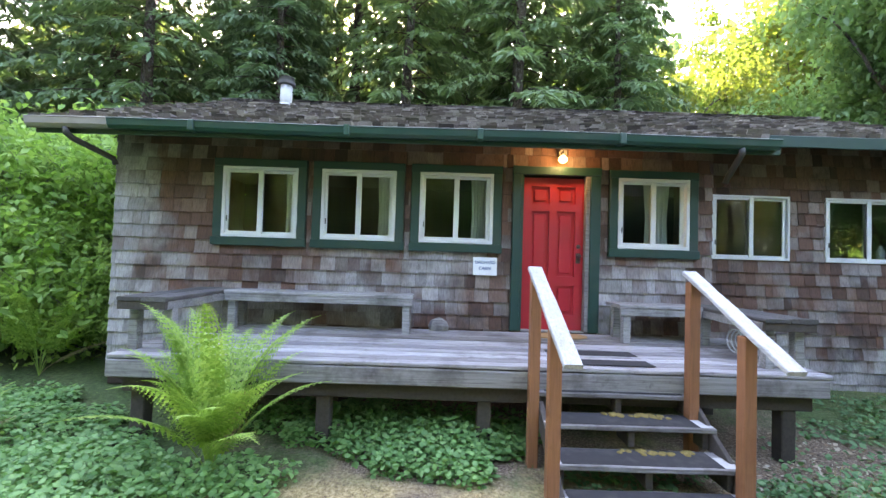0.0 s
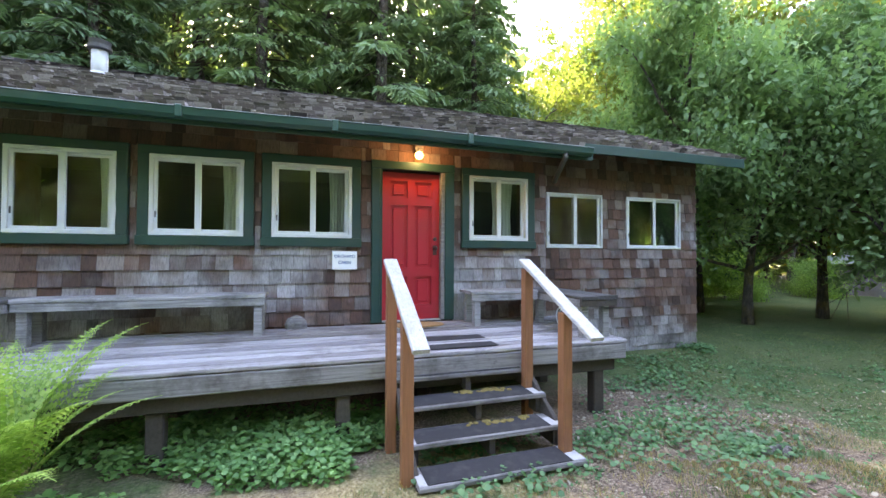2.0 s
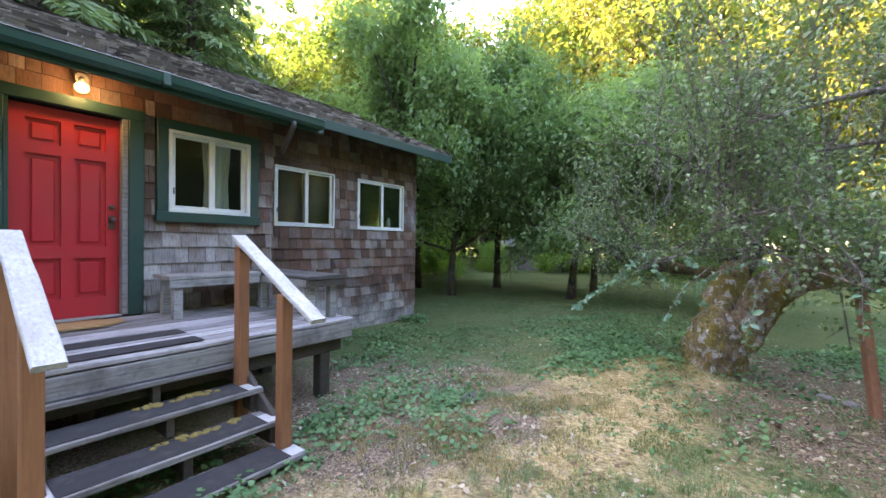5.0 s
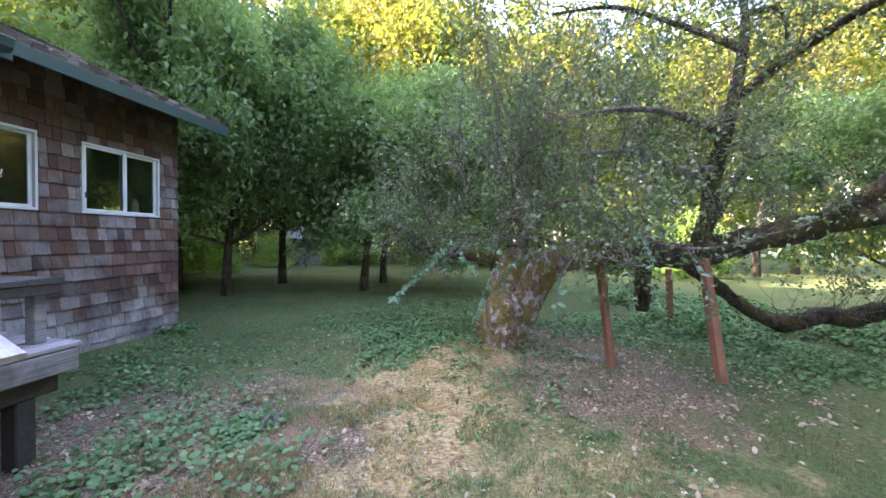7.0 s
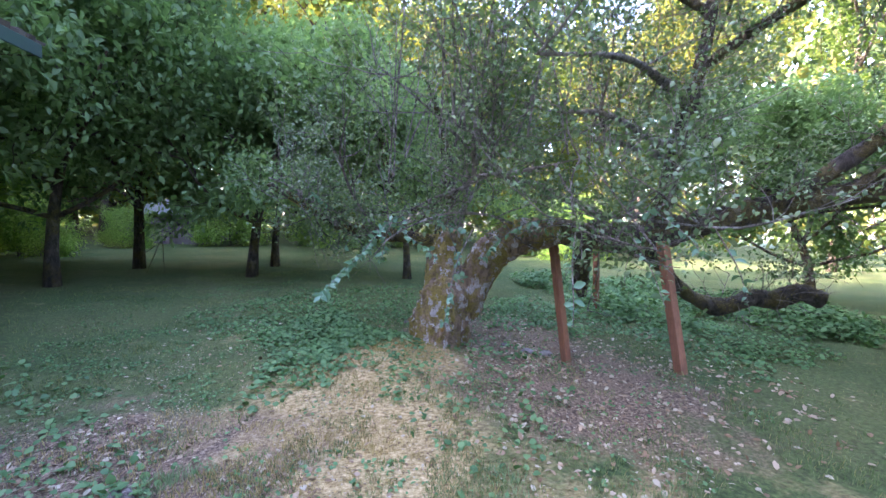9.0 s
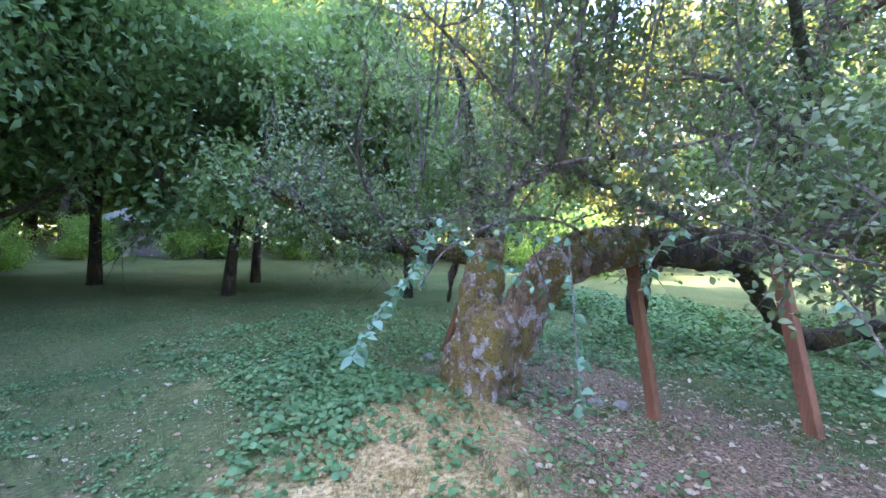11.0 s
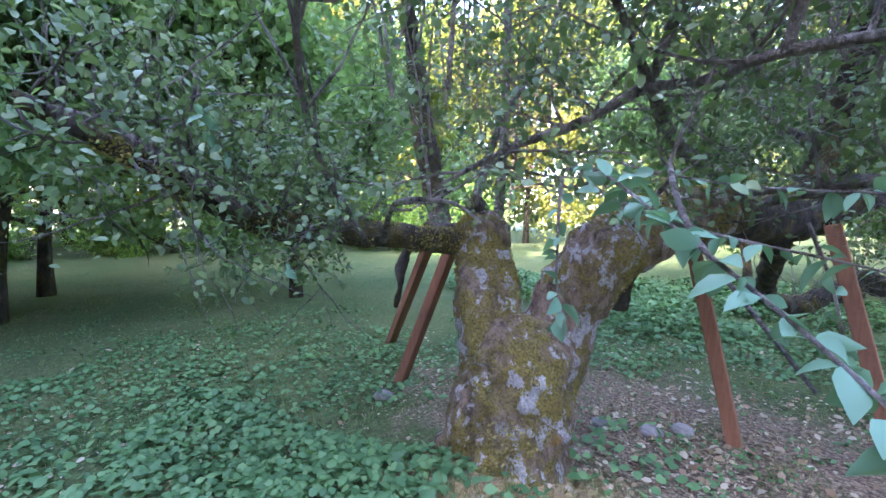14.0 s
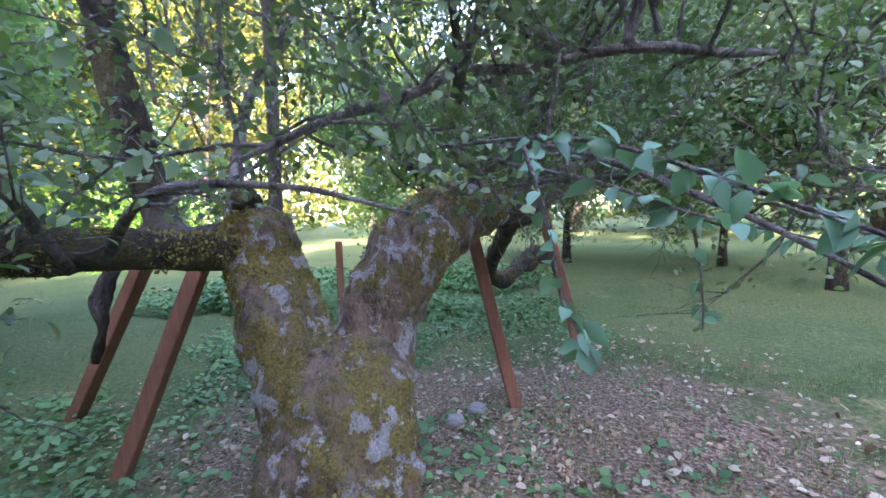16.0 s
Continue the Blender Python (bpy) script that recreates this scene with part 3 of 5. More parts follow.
# ---- windows and door ----
def window(n, x0, x1, z0, z1, y, trim):
    root = tagged(empty("window_%d" % n, ((x0 + x1) / 2, y, z0)), "white vinyl sliding window" + (" with wide green trim boards" if trim else " with thin frame and no trim"), "window", kind="structure")
    w, h = (x1 - x0) / 2, z1 - z0
    fw = 0.045 if trim else 0.035
    f = Geo()
    y0, y1 = (-0.03, 0.07) if trim else (-0.008, 0.09)
    f.box((-w, y0, 0), (w, y1, fw), bevel=0.004).box((-w, y0, h - fw), (w, y1, h), bevel=0.004)
    f.box((-w, y0, fw), (-w + fw, y1, h - fw), bevel=0.004).box((w - fw, y0, fw), (w, y1, h - fw), bevel=0.004)
    part("window_frame", f, M_WHITE, root)
    for k, (a, b, dy) in enumerate(((-w + fw, 0.03, 0.0), (-0.03, w - fw, 0.035))):
        s = 0.032
        sash = Geo()
        zz0, zz1 = fw + 0.002, h - fw - 0.002
        sash.box((a, dy, zz0), (b, dy + 0.03, zz0 + s)).box((a, dy, zz1 - s), (b, dy + 0.03, zz1))
        sash.box((a, dy, zz0 + s), (a + s, dy + 0.03, zz1 - s)).box((b - s - 0.015, dy, zz0 + s), (b, dy + 0.03, zz1 - s))
        so = part("sash", sash, M_WHITE, root)
        p = part("pane", box((a + s, dy + 0.012, zz0 + s), (b - s - 0.015, dy + 0.017, zz1 - s)), M_GLASS, so)
        p.visible_shadow = False
        if k == 0:
            part("latch", box((a + 0.008, dy - 0.014, h * 0.22), (a + 0.022, dy, h * 0.3), 0.003), M_DARKMETAL, so)
    part("mullion", box((-0.035, -0.012, fw), (0.035, 0.0, h - fw), 0.004), M_WHITE, root)
    if trim:
        t, d = 0.115, 0.035
        part("trim_board", plank((-w - t, -d, h), (w + t, 0.02, h + 0.105), n), M_GREEN, root)
        part("trim_board", plank((-w - t - 0.01, -d - 0.015, -0.115), (w + t + 0.01, 0.02, -0.002), n + 9), M_GREEN, root)
        part("trim_board", plank((-w - t, -d + 0.003, -0.001), (-w - 0.002, 0.02, h - 0.002), n + 19), M_GREEN, root)
        part("trim_board", plank((w + 0.002, -d + 0.003, -0.001), (w + t, 0.02, h - 0.002), n + 29), M_GREEN, root)
    return root


for i, (a, b) in enumerate(WINDOWS):
    window(i + 1, a, b, *WIN_Z, WALL_Y, True)
for i, (a, b) in enumerate(SIDE_WINDOWS):
    window(i + 5, a, b, *SIDE_Z, SIDE_Y, False)


def curtain(x, width, z0, z1):
    g = Geo()
    n = 28
    for i in range(n + 1):
        for z, k in ((z0, 1.0), ((z0 + z1) / 2, 0.85), (z1, 1.1)):
            s = i / n
            g.v.append((x - width / 2 * k + width * k * s, WALL_Y + 0.26 + 0.025 * math.sin(s * 30) + 0.01 * math.sin(s * 71), z))
    for i in range(n):
        for j in range(2):
            a = i * 3 + j
            g.f.append([a, a + 3, a + 4, a + 1])
    k = len(g.v)
    g.v += [(p[0], p[1] + 0.006, p[2]) for p in g.v]
    g.f += [[q + k for q in f][::-1] for f in g.f]
    tagged(part("curtain", g, M_CURTAIN, smooth=True), "pale grey-green cloth curtain drawn to one side", "curtain", "window curtains")


for x, w in ((-2.13, 0.22), (-0.83, 0.22), (0.48, 0.22), (2.98, 0.34)):
    curtain(x, w, 1.8, 3.0)


def door():
    x0, x1, z0, z1 = 1.06, 1.89, 0.845, 2.90
    w, h = x1 - x0, z1 - z0
    root = tagged(empty("door_1", (x0, WALL_Y + 0.05, z0)), "closed bright red six-panel wooden front door", "door", kind="structure")
    g = Geo()
    st, mid = 0.115, 0.1
    rails = [(0, 0.2), (0.60, 0.72), (1.60, 1.70), (h - 0.12, h)]
    g.box((0, 0, 0), (st, 0.045, h)).box((w - st, 0, 0), (w, 0.045, h))
    for a, b in rails:
        g.box((st, 0, a), (w - st, 0.045, b))
    for (a, b), (c, d) in zip(rails, rails[1:]):
        g.box((w / 2 - mid / 2, 0, b), (w / 2 + mid / 2, 0.045, c))
    part("door_frame", g, M_RED, root)
    for (a, b), (c, d) in zip(rails, rails[1:]):
        for p0, p1 in ((st, w / 2 - mid / 2), (w / 2 + mid / 2, w - st)):
            part("panel", Geo().box((p0, 0.032, b), (p1, 0.044, c)).box((p0 + 0.04, 0.014, b + 0.04), (p1 - 0.04, 0.0325, c - 0.04), bevel=0.012), M_RED, root)
    kn = part("door_handle", Geo().tube([(w - 0.065, 0, 1.0), (w - 0.065, -0.01, 1.0), (w - 0.065, -0.035, 1.0), (w - 0.065, -0.05, 1.0), (w - 0.065, -0.068, 1.0)], [0.034, 0.03, 0.014, 0.03, 0.022], 14), M_BRONZE, root, "dark bronze knob", True)
    part("handle_plate", box((w - 0.095, -0.006, 0.9), (w - 0.035, 0, 1.04), 0.003), M_BRONZE, root)
    part("deadbolt", Geo().tube([(w - 0.065, 0, 1.13), (w - 0.065, -0.02, 1.13), (w - 0.065, -0.024, 1.13)], [0.03, 0.028, 0.02], 14), M_BRONZE, root, "dark bronze deadbolt", True)
    y = WALL_Y
    fr = tagged(empty("trim_door", (x0, y, z0)), "dark green door casing with bare wood jamb", "trim", kind="structure")
    part("casing", plank((-0.15, -0.045, -0.01), (-0.035, 0.025, h + 0.02), 3), M_GREEN, fr)
    part("casing", plank((w + 0.06, -0.045, -0.01), (w + 0.2, 0.025, h + 0.02), 4), M_GREEN, fr)
    part("casing", plank((-0.15, -0.05, h + 0.022), (w + 0.2, 0.025, h + 0.135), 5), M_GREEN, fr)
    part("jamb", box((-0.034, -0.03, -0.01), (-0.003, 0.16, h + 0.02)), M_GREEN, fr)
    part("jamb", box((w + 0.003, -0.035, -0.01), (w + 0.058, 0.16, h + 0.02), 0.006), M_BEAM, fr, "bare grey wood jamb")
    part("threshold", box((0, -0.05, -0.02), (w, 0.1, -0.002), 0.004), M_BEAM, fr, "worn wooden threshold")


door()


def porch_light():
    root = empty("porch_light", (1.55, WALL_Y + 0.0, 3.14))
    part("base", Geo().tube([(0, 0.02, 0.07), (0, -0.1, 0.07)], [0.05, 0.055], 14), M_DARKMETAL, root)
    part("arm", Geo().tube([(0, -0.08, 0.08), (0, -0.1, 0.05), (0, -0.1, 0.03)], [0.025, 0.03, 0.03], 10), M_DARKMETAL, root)
    g = Geo().tube([(0, -0.1, z) for z in (0.035, 0.02, 0.0, -0.03, -0.055, -0.068)], [0.022, 0.04, 0.055, 0.058, 0.04, 0.012], 16)
    part("globe", g, M_BULB, root, "lit warm orange globe", True)
    tagged(root, "small lit warm porch light above the door", "porch light")
    l = new("porch_lamp", bpy.data.lights.new("porch_lamp", "POINT"))
    l.data.energy, l.data.color, l.data.shadow_soft_size = 1.3, (1.0, 0.62, 0.25), 0.05
    l.location = (1.55, WALL_Y - 0.19, 3.12)


porch_light()


def text_mesh(body, size, at, mat, parent, name="lettering"):
    cu = bpy.data.curves.new(name, "FONT")
    cu.body, cu.size, cu.extrude, cu.align_x, cu.offset = body, size, 0.0008, "CENTER", 0.0012
    tmp = new("tmp", cu)
    dg = bpy.context.evaluated_depsgraph_get()
    me = bpy.data.meshes.new_from_object(tmp.evaluated_get(dg))
    bpy.data.objects.remove(tmp)
    me.materials.clear()
    me.materials.append(mat)
    me.transform(pose(*at, 90, 0, 0))
    return part(name, me, mat, parent)


sign = empty("sign", (0.56, WALL_Y - 0.022, 1.67))
part("board", box((-0.16, -0.012, -0.12), (0.16, 0.0, 0.12), 0.003), M_SIGN, sign)
text_mesh("ORCHARD", 0.056, (0, -0.0135, 0.035), M_INK, sign)
text_mesh("CABIN", 0.056, (0, -0.0135, -0.045), M_INK, sign)
tagged(sign, "white cabin sign with blue lettering on the shingle wall", "sign")


# ---- porch deck, benches, steps ----
def deck_z(y):
    return 0.735 + (y - 3.76) * 0.055


DECK_L, DECK_R, DECK_F = -3.2, 3.76, 3.76
deck = tagged(empty("deck", (0, 0, 0)), "weathered grey wooden porch deck on short posts", "deck", kind="structure")
tilt = math.degrees(math.atan(0.055))
n = 11
for i in range(n):
    y0 = DECK_F + 0.004 + i * (WALL_Y - 0.03 - DECK_F) / n
    y1 = DECK_F - 0.004 + (i + 1) * (WALL_Y - 0.03 - DECK_F) / n
    z = deck_z((y0 + y1) / 2) + random.uniform(-0.003, 0.003)
    e = random.uniform(-0.015, 0.01)
    part("plank", plank((DECK_L + e, y0, z - 0.04), (DECK_R + e, y1, z), i, 0.003, 0.007, 11), M_DECK, deck)
part("front_beam", plank((DECK_L, DECK_F + 0.0, 0.52), (DECK_R - 0.02, DECK_F + 0.05, 0.69), 50, 0.004, 0.01, 12), M_BEAM, deck)
# Lower beam and posts carry the under-deck shade in their dark wood.
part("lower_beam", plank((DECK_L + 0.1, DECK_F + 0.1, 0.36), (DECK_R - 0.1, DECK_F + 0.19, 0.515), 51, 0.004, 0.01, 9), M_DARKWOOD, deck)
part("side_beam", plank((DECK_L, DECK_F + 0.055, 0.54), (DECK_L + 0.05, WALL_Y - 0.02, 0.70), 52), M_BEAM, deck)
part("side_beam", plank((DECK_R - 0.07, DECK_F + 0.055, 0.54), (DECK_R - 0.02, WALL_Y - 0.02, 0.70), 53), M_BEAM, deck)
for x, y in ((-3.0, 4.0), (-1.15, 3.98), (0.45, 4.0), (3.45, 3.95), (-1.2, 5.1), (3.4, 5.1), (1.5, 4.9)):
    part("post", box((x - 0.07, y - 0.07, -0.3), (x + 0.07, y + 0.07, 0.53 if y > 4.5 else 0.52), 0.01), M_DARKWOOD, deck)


def bench(lbl, seats, legs):
    root = empty("bench", (seats[0][0], seats[0][2], 0.8))
    ox, oy = seats[0][0], seats[0][2]
    for k, (x0, x1, y0, y1, z) in enumerate(seats):
        lo_x = x1 - x0 > y1 - y0
        m = 2
        for i in range(m):
            if lo_x:
                a, b = y0 + (y1 - y0) * i / m + 0.003, y0 + (y1 - y0) * (i + 1) / m - 0.003
                g = plank((x0 - ox, a - oy, z - 0.84), (x1 - ox, b - oy, z - 0.8), 60 + i, 0.004, 0.008)
            else:
                a, b = x0 + (x1 - x0) * i / m + 0.003, x0 + (x1 - x0) * (i + 1) / m - 0.003
                g = plank((a - ox, y0 - oy, z - 0.84), (b - ox, y1 - oy, z - 0.8), 70 + i, 0.004, 0.008)
            part("seat_plank", g, M_BENCH if lo_x else M_BENCHDARK, root, "" if lo_x else "blackened seat plank")
        if lo_x:
            part("apron", plank((x0 + 0.01 - ox, y0 + 0.01 - oy, z - 0.93), (x1 - 0.01 - ox, y0 + 0.045 - oy, z - 0.842), 80), M_BENCH, root)
        else:
            xx = x0 + 0.01 if x0 > 0 else x1 - 0.045
            part("apron", plank((xx - ox, y0 + 0.02 - oy, z - 0.93), (xx + 0.035 - ox, y1 - oy, z - 0.842), 81), M_BENCH, root)
            part("apron", plank((x0 + 0.01 - ox, y0 + 0.01 - oy, z - 0.925), (x1 - 0.01 - ox, y0 + 0.045 - oy, z - 0.842), 82), M_DARKWOOD, root)
    for x, y in legs:
        part("leg", box((x - 0.045 - ox, y - 0.045 - oy, deck_z(y) - 0.8 - 0.003), (x + 0.045 - ox, y + 0.045 - oy, 0.44), 0.006), M_BENCH, root)
    tagged(root, lbl, "bench", "porch benches")


bench("weathered grey L-shaped plank bench on the porch deck", [(-2.68, -0.36, 4.86, 5.26, 1.285), (-3.18, -2.69, 3.82, 5.26, 1.285)], [(-0.44, 4.93), (-0.44, 5.2), (-2.75, 4.0), (-3.1, 4.0), (-2.6, 4.95), (-2.6, 5.2)])
bench("weathered grey L-shaped plank bench beside the door", [(2.16, 3.16, 4.78, 5.24, 1.26), (3.17, 3.70, 3.84, 5.24, 1.26)], [(2.26, 4.86), (2.26, 5.16), (3.3, 3.98), (3.6, 3.98), (3.25, 4.9), (3.25, 5.16)])

ST_X0, ST_X1 = 0.93, 2.43
TREADS = [(3.70, 0.525), (3.42, 0.335), (3.10, 0.14), (2.76, -0.03)]
steps = tagged(empty("porch_steps", (1.68, 3.2, -0.1)), "four worn wooden porch steps with black grip strips", "steps", kind="structure")


def sp(name, geo, mat, label=""):
    ob = part(name, geo, mat, steps, label)
    ob.matrix_parent_inverse = steps.matrix_world.inverted()
    return ob


for i, (y, z) in enumerate(TREADS):
    t = sp("tread", plank((ST_X0, y, z - 0.045), (ST_X1, y + 0.32, z), 90 + i, 0.003, 0.008), M_BEAM)
    g = part("grip_strip", box((ST_X0 + 0.07, y + 0.022, z + 0.001), (ST_X1 - 0.13, y + 0.3, z + 0.006)), M_TREADMAT, t)
    if i:
        for x in (ST_X0 + 0.005, ST_X1 - 0.125):
            part("paint_patch", box((x if x > 1.5 else x, y + 0.02, z + 0.001), (x + (0.12 if x > 1.5 else 0.06), y + 0.2, z + 0.0035)), M_PATCH, t, "peeling white paint")
    if i in (1, 2):
        mg = Geo()
        r = random.Random(i)
        for _ in range(26):
            cx, cy = ST_X0 + 0.6 + r.uniform(0, 0.65), y + 0.2 + r.uniform(0, 0.09)
            mg.tube([(cx, cy, z + 0.005), (cx, cy, z + 0.012), (cx, cy, z + r.uniform(0.016, 0.024))], [0.03, 0.026, 0.008], 7, 0.4, _)
        part("moss", mg, M_MOSS, t, "dry moss tufts")
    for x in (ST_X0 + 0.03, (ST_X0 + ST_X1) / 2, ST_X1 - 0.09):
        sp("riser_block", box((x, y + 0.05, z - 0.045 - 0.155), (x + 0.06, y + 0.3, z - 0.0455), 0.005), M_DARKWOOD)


def sloped_board(x, y0, z0, y1, z1, w, t):
    d = Vector((0, y1 - y0, z1 - z0))
    L = d.length
    m = Matrix.Translation((x, y0, z0)) @ Matrix.Rotation(math.atan2(z1 - z0, y1 - y0), 4, "X")
    g = plank((-w / 2, 0, 0), (w / 2, L, t), 7, 0.003, 0.007)
    g.v = [tuple(m @ Vector(p)) for p in g.v]
    return g


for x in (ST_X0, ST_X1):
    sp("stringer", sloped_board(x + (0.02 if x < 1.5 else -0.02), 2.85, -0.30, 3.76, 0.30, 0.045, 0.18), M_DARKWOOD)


def handrail(x):
    root = empty("handrail", (x, 3.2, 0))
    for y, ztop, w in ((3.66, 1.60, 0.095), (2.97, 1.22, 0.095)):
        g = Geo()
        g.box((-w / 2, y - 3.2 - w / 2, -0.35), (w / 2, y - 3.2 + w / 2, ztop), bevel=0.006)
        part("post", g, M_REDWOOD, root, "orange-brown stained post")
    part("rail", sloped_board(0, 2.53 - 3.2, 1.04, 3.73 - 3.2, 1.665, 0.13, 0.042), M_RAIL, root, "worn white-painted board")
    tagged(root, "handrail with stained posts and worn white top board", "handrail", "step handrails")


handrail(0.875)
handrail(2.35)
for k, (a, b, c, d) in enumerate(((1.1, 2.12, 3.86, 4.08), (1.15, 2.1, 4.2, 4.42))):
    z = deck_z((c + d) / 2) + 0.004
    tagged(part("grip_mat", box((a, c, z), (b, d, z + 0.006), 0.002), M_TREADMAT), "black rough grip strip lying on the deck", "grip mat", "deck grip mats")
zz = deck_z(5.05) + 0.006
g = Geo().tube([(1.5, 5.05, zz), (1.5, 5.05, zz + 0.015)], [0.36, 0.355], 28)
g.v = [(p[0], 5.05 + (p[1] - 5.05) * 0.55, p[2]) for p in g.v]
tagged(part("doormat", g, M_COIR), "oval tan coir doormat by the red door", "doormat")
# white coiled wire basket under the side bench
g = Geo()
for s in range(5):
    r = 0.13 - 0.012 * s
    g.tube([(3.45 + 0.04 * s - 0.1 + 0 * s, 4.5 + r * math.cos(a * math.pi / 10), deck_z(4.5) + 0.145 + r * math.sin(a * math.pi / 10)) for a in range(21)], [0.008] * 21, 5)
tagged(part("hose_coil", g, M_WHITE, smooth=True), "small coil of white hose under the bench", "hose coil")
g = Geo().tube([(-0.02, 5.2, deck_z(5.2)), (-0.02, 5.2, deck_z(5.2) + 0.06), (-0.02, 5.21, deck_z(5.2) + 0.12), (-0.01, 5.22, deck_z(5.2) + 0.16)], [0.13, 0.14, 0.11, 0.04], 10, 0.2, 4)
g.v = [(p[0], 5.2 + (p[1] - 5.2) * 0.4, p[2]) for p in g.v]
tagged(part("rock", g, M_BEAM), "flat grey stone leaning on the wall", "rock")

bt = empty("bottle", (6.74, SIDE_Y + 0.125, SIDE_Z[0] + 0.002))
part("body", Geo().tube([(0, 0, 0), (0, 0, 0.01), (0, 0, 0.2), (0, 0, 0.24)], [0.04, 0.048, 0.048, 0.025], 14), M_WHITE, bt, "", True)
part("cap", Geo().tube([(0, 0, 0.24), (0, 0, 0.28)], [0.022, 0.022], 12), M_WHITE, bt)
tagged(bt, "white plastic bottle standing on the inner window sill", "bottle")


# ---- trees ----
def conifer_meshes(seed, height):
    """A tall conifer: a tapered trunk and drooping boughs of needle sprays."""
    rng = np.random.default_rng(seed)
    t = Geo().tube([(0.15 * math.sin(i * 0.9 + seed), 0.1 * math.cos(i), height * i / 8) for i in range(9)], [0.30 * (1 - i / 8.6) + 0.02 for i in range(9)], 8)
    P, D, N, L = [], [], [], []
    nb = 120
    for i in range(nb):
        z = height * (0.08 + 0.9 * (i / nb) ** 0.95)
        reach = (0.6 + 4.6 * (1 - z / height) ** 0.75) * rng.uniform(0.65, 1.1)
        if z < height * 0.2:
            reach *= 0.8
        a = i * 2.4 + rng.uniform(-0.4, 0.4)
        out = np.array([math.cos(a), math.sin(a), 0])
        side = np.array([-out[1], out[0], 0])
        pts = [np.array([0, 0, z]) + out * reach * s + np.array([0, 0, reach * (0.18 * s - 0.5 * s * s)]) for s in np.linspace(0, 1, 6)]
        t.tube([tuple(p) for p in pts], [0.035 * (1 - 0.8 * s) for s in np.linspace(0, 1, 6)], 3)
        k = int(60 + 75 * reach / 3)
        s = rng.uniform(0.12, 1, k) ** 0.8
        base = np.array([0, 0, z]) + out * (reach * s)[:, None] + np.array([0, 0, 1]) * (reach * (0.18 * s - 0.5 * s * s))[:, None]
        sd = rng.choice([-1, 1], k)
        spread = rng.uniform(0.0, 0.55, k) * (1.15 - s) * reach * 0.55
        base += side * (sd * spread)[:, None] - np.array([0, 0, 1]) * (spread * 0.45)[:, None] + rng.normal(0, 0.04, (k, 3))
        d = out * 0.5 + side * (sd * 0.75)[:, None] + np.array([0, 0, -0.45]) + rng.normal(0, 0.25, (k, 3))
        P.append(base); D.append(d); N.append(np.array([0, 0, 1.0]) + rng.normal(0, 0.35, (k, 3))); L.append(rng.uniform(0.25, 0.5, k))
    P, D, N, L = np.concatenate(P), np.concatenate(D), np.concatenate(N), np.concatenate(L)
    return t.mesh("trunk", M_TRUNK, True), leaf_mesh("foliage", M_CONIFER, P, D, N, L, L * 0.3)


def branching(rng, geo, tips, start_pt, way, length, radius, depth, bend=0.35, up=0.1):
    pts, p, d = [Vector(start_pt)], Vector(start_pt), Vector(way).normalized()
    n = 5
    for i in range(n):
        d = (d + Vector(rng.normal(0, bend * 0.4, 3)) + Vector((0, 0, up * 0.4))).normalized()
        p = p + d * length / n
        pts.append(p.copy())
    geo.tube([tuple(q) for q in pts], [radius * (1 - 0.6 * i / n) for i in range(n + 1)], 6 if radius > 0.03 else 4, 0.12 if radius > 0.05 else 0)
    if depth == 0:
        tips.append((pts, d))
        return
    if depth == 1:
        tips.append((pts[2:], d))
    for _ in range(3 if depth > 1 else 4):
        k = rng.integers(2, n + 1)
        w = (d + Vector(rng.normal(0, 0.75, 3))).normalized()
        branching(rng, geo, tips, pts[k], w, length * rng.uniform(0.5, 0.75), radius * 0.45, depth - 1, bend, up)


def leaves_on(rng, tips, per, spread, size, name, mat, width=0.55, keep=None, droop=0.2, fine=False):
    P = []
    for pts, d in tips:
        a = np.array([tuple(p) for p in pts])
        k = rng.integers(0, len(a) - 1, per)
        s = rng.uniform(0, 1, per)[:, None]
        P.append(a[k] * (1 - s) + a[k + 1] * s + rng.normal(0, spread, (per, 3)))
    P = np.concatenate(P)
    if keep is not None:
        P = P[keep(P)]
    k = len(P)
    D = unit(rng, k) + np.array([0, 0, -droop])
    N = unit(rng, k) * 0.8 + np.array([0, 0, 0.9])
    L = rng.uniform(0.65, 1.25, k) * size
    return leaf_mesh(name, mat, P, D, N, L, L * width, fine=fine)


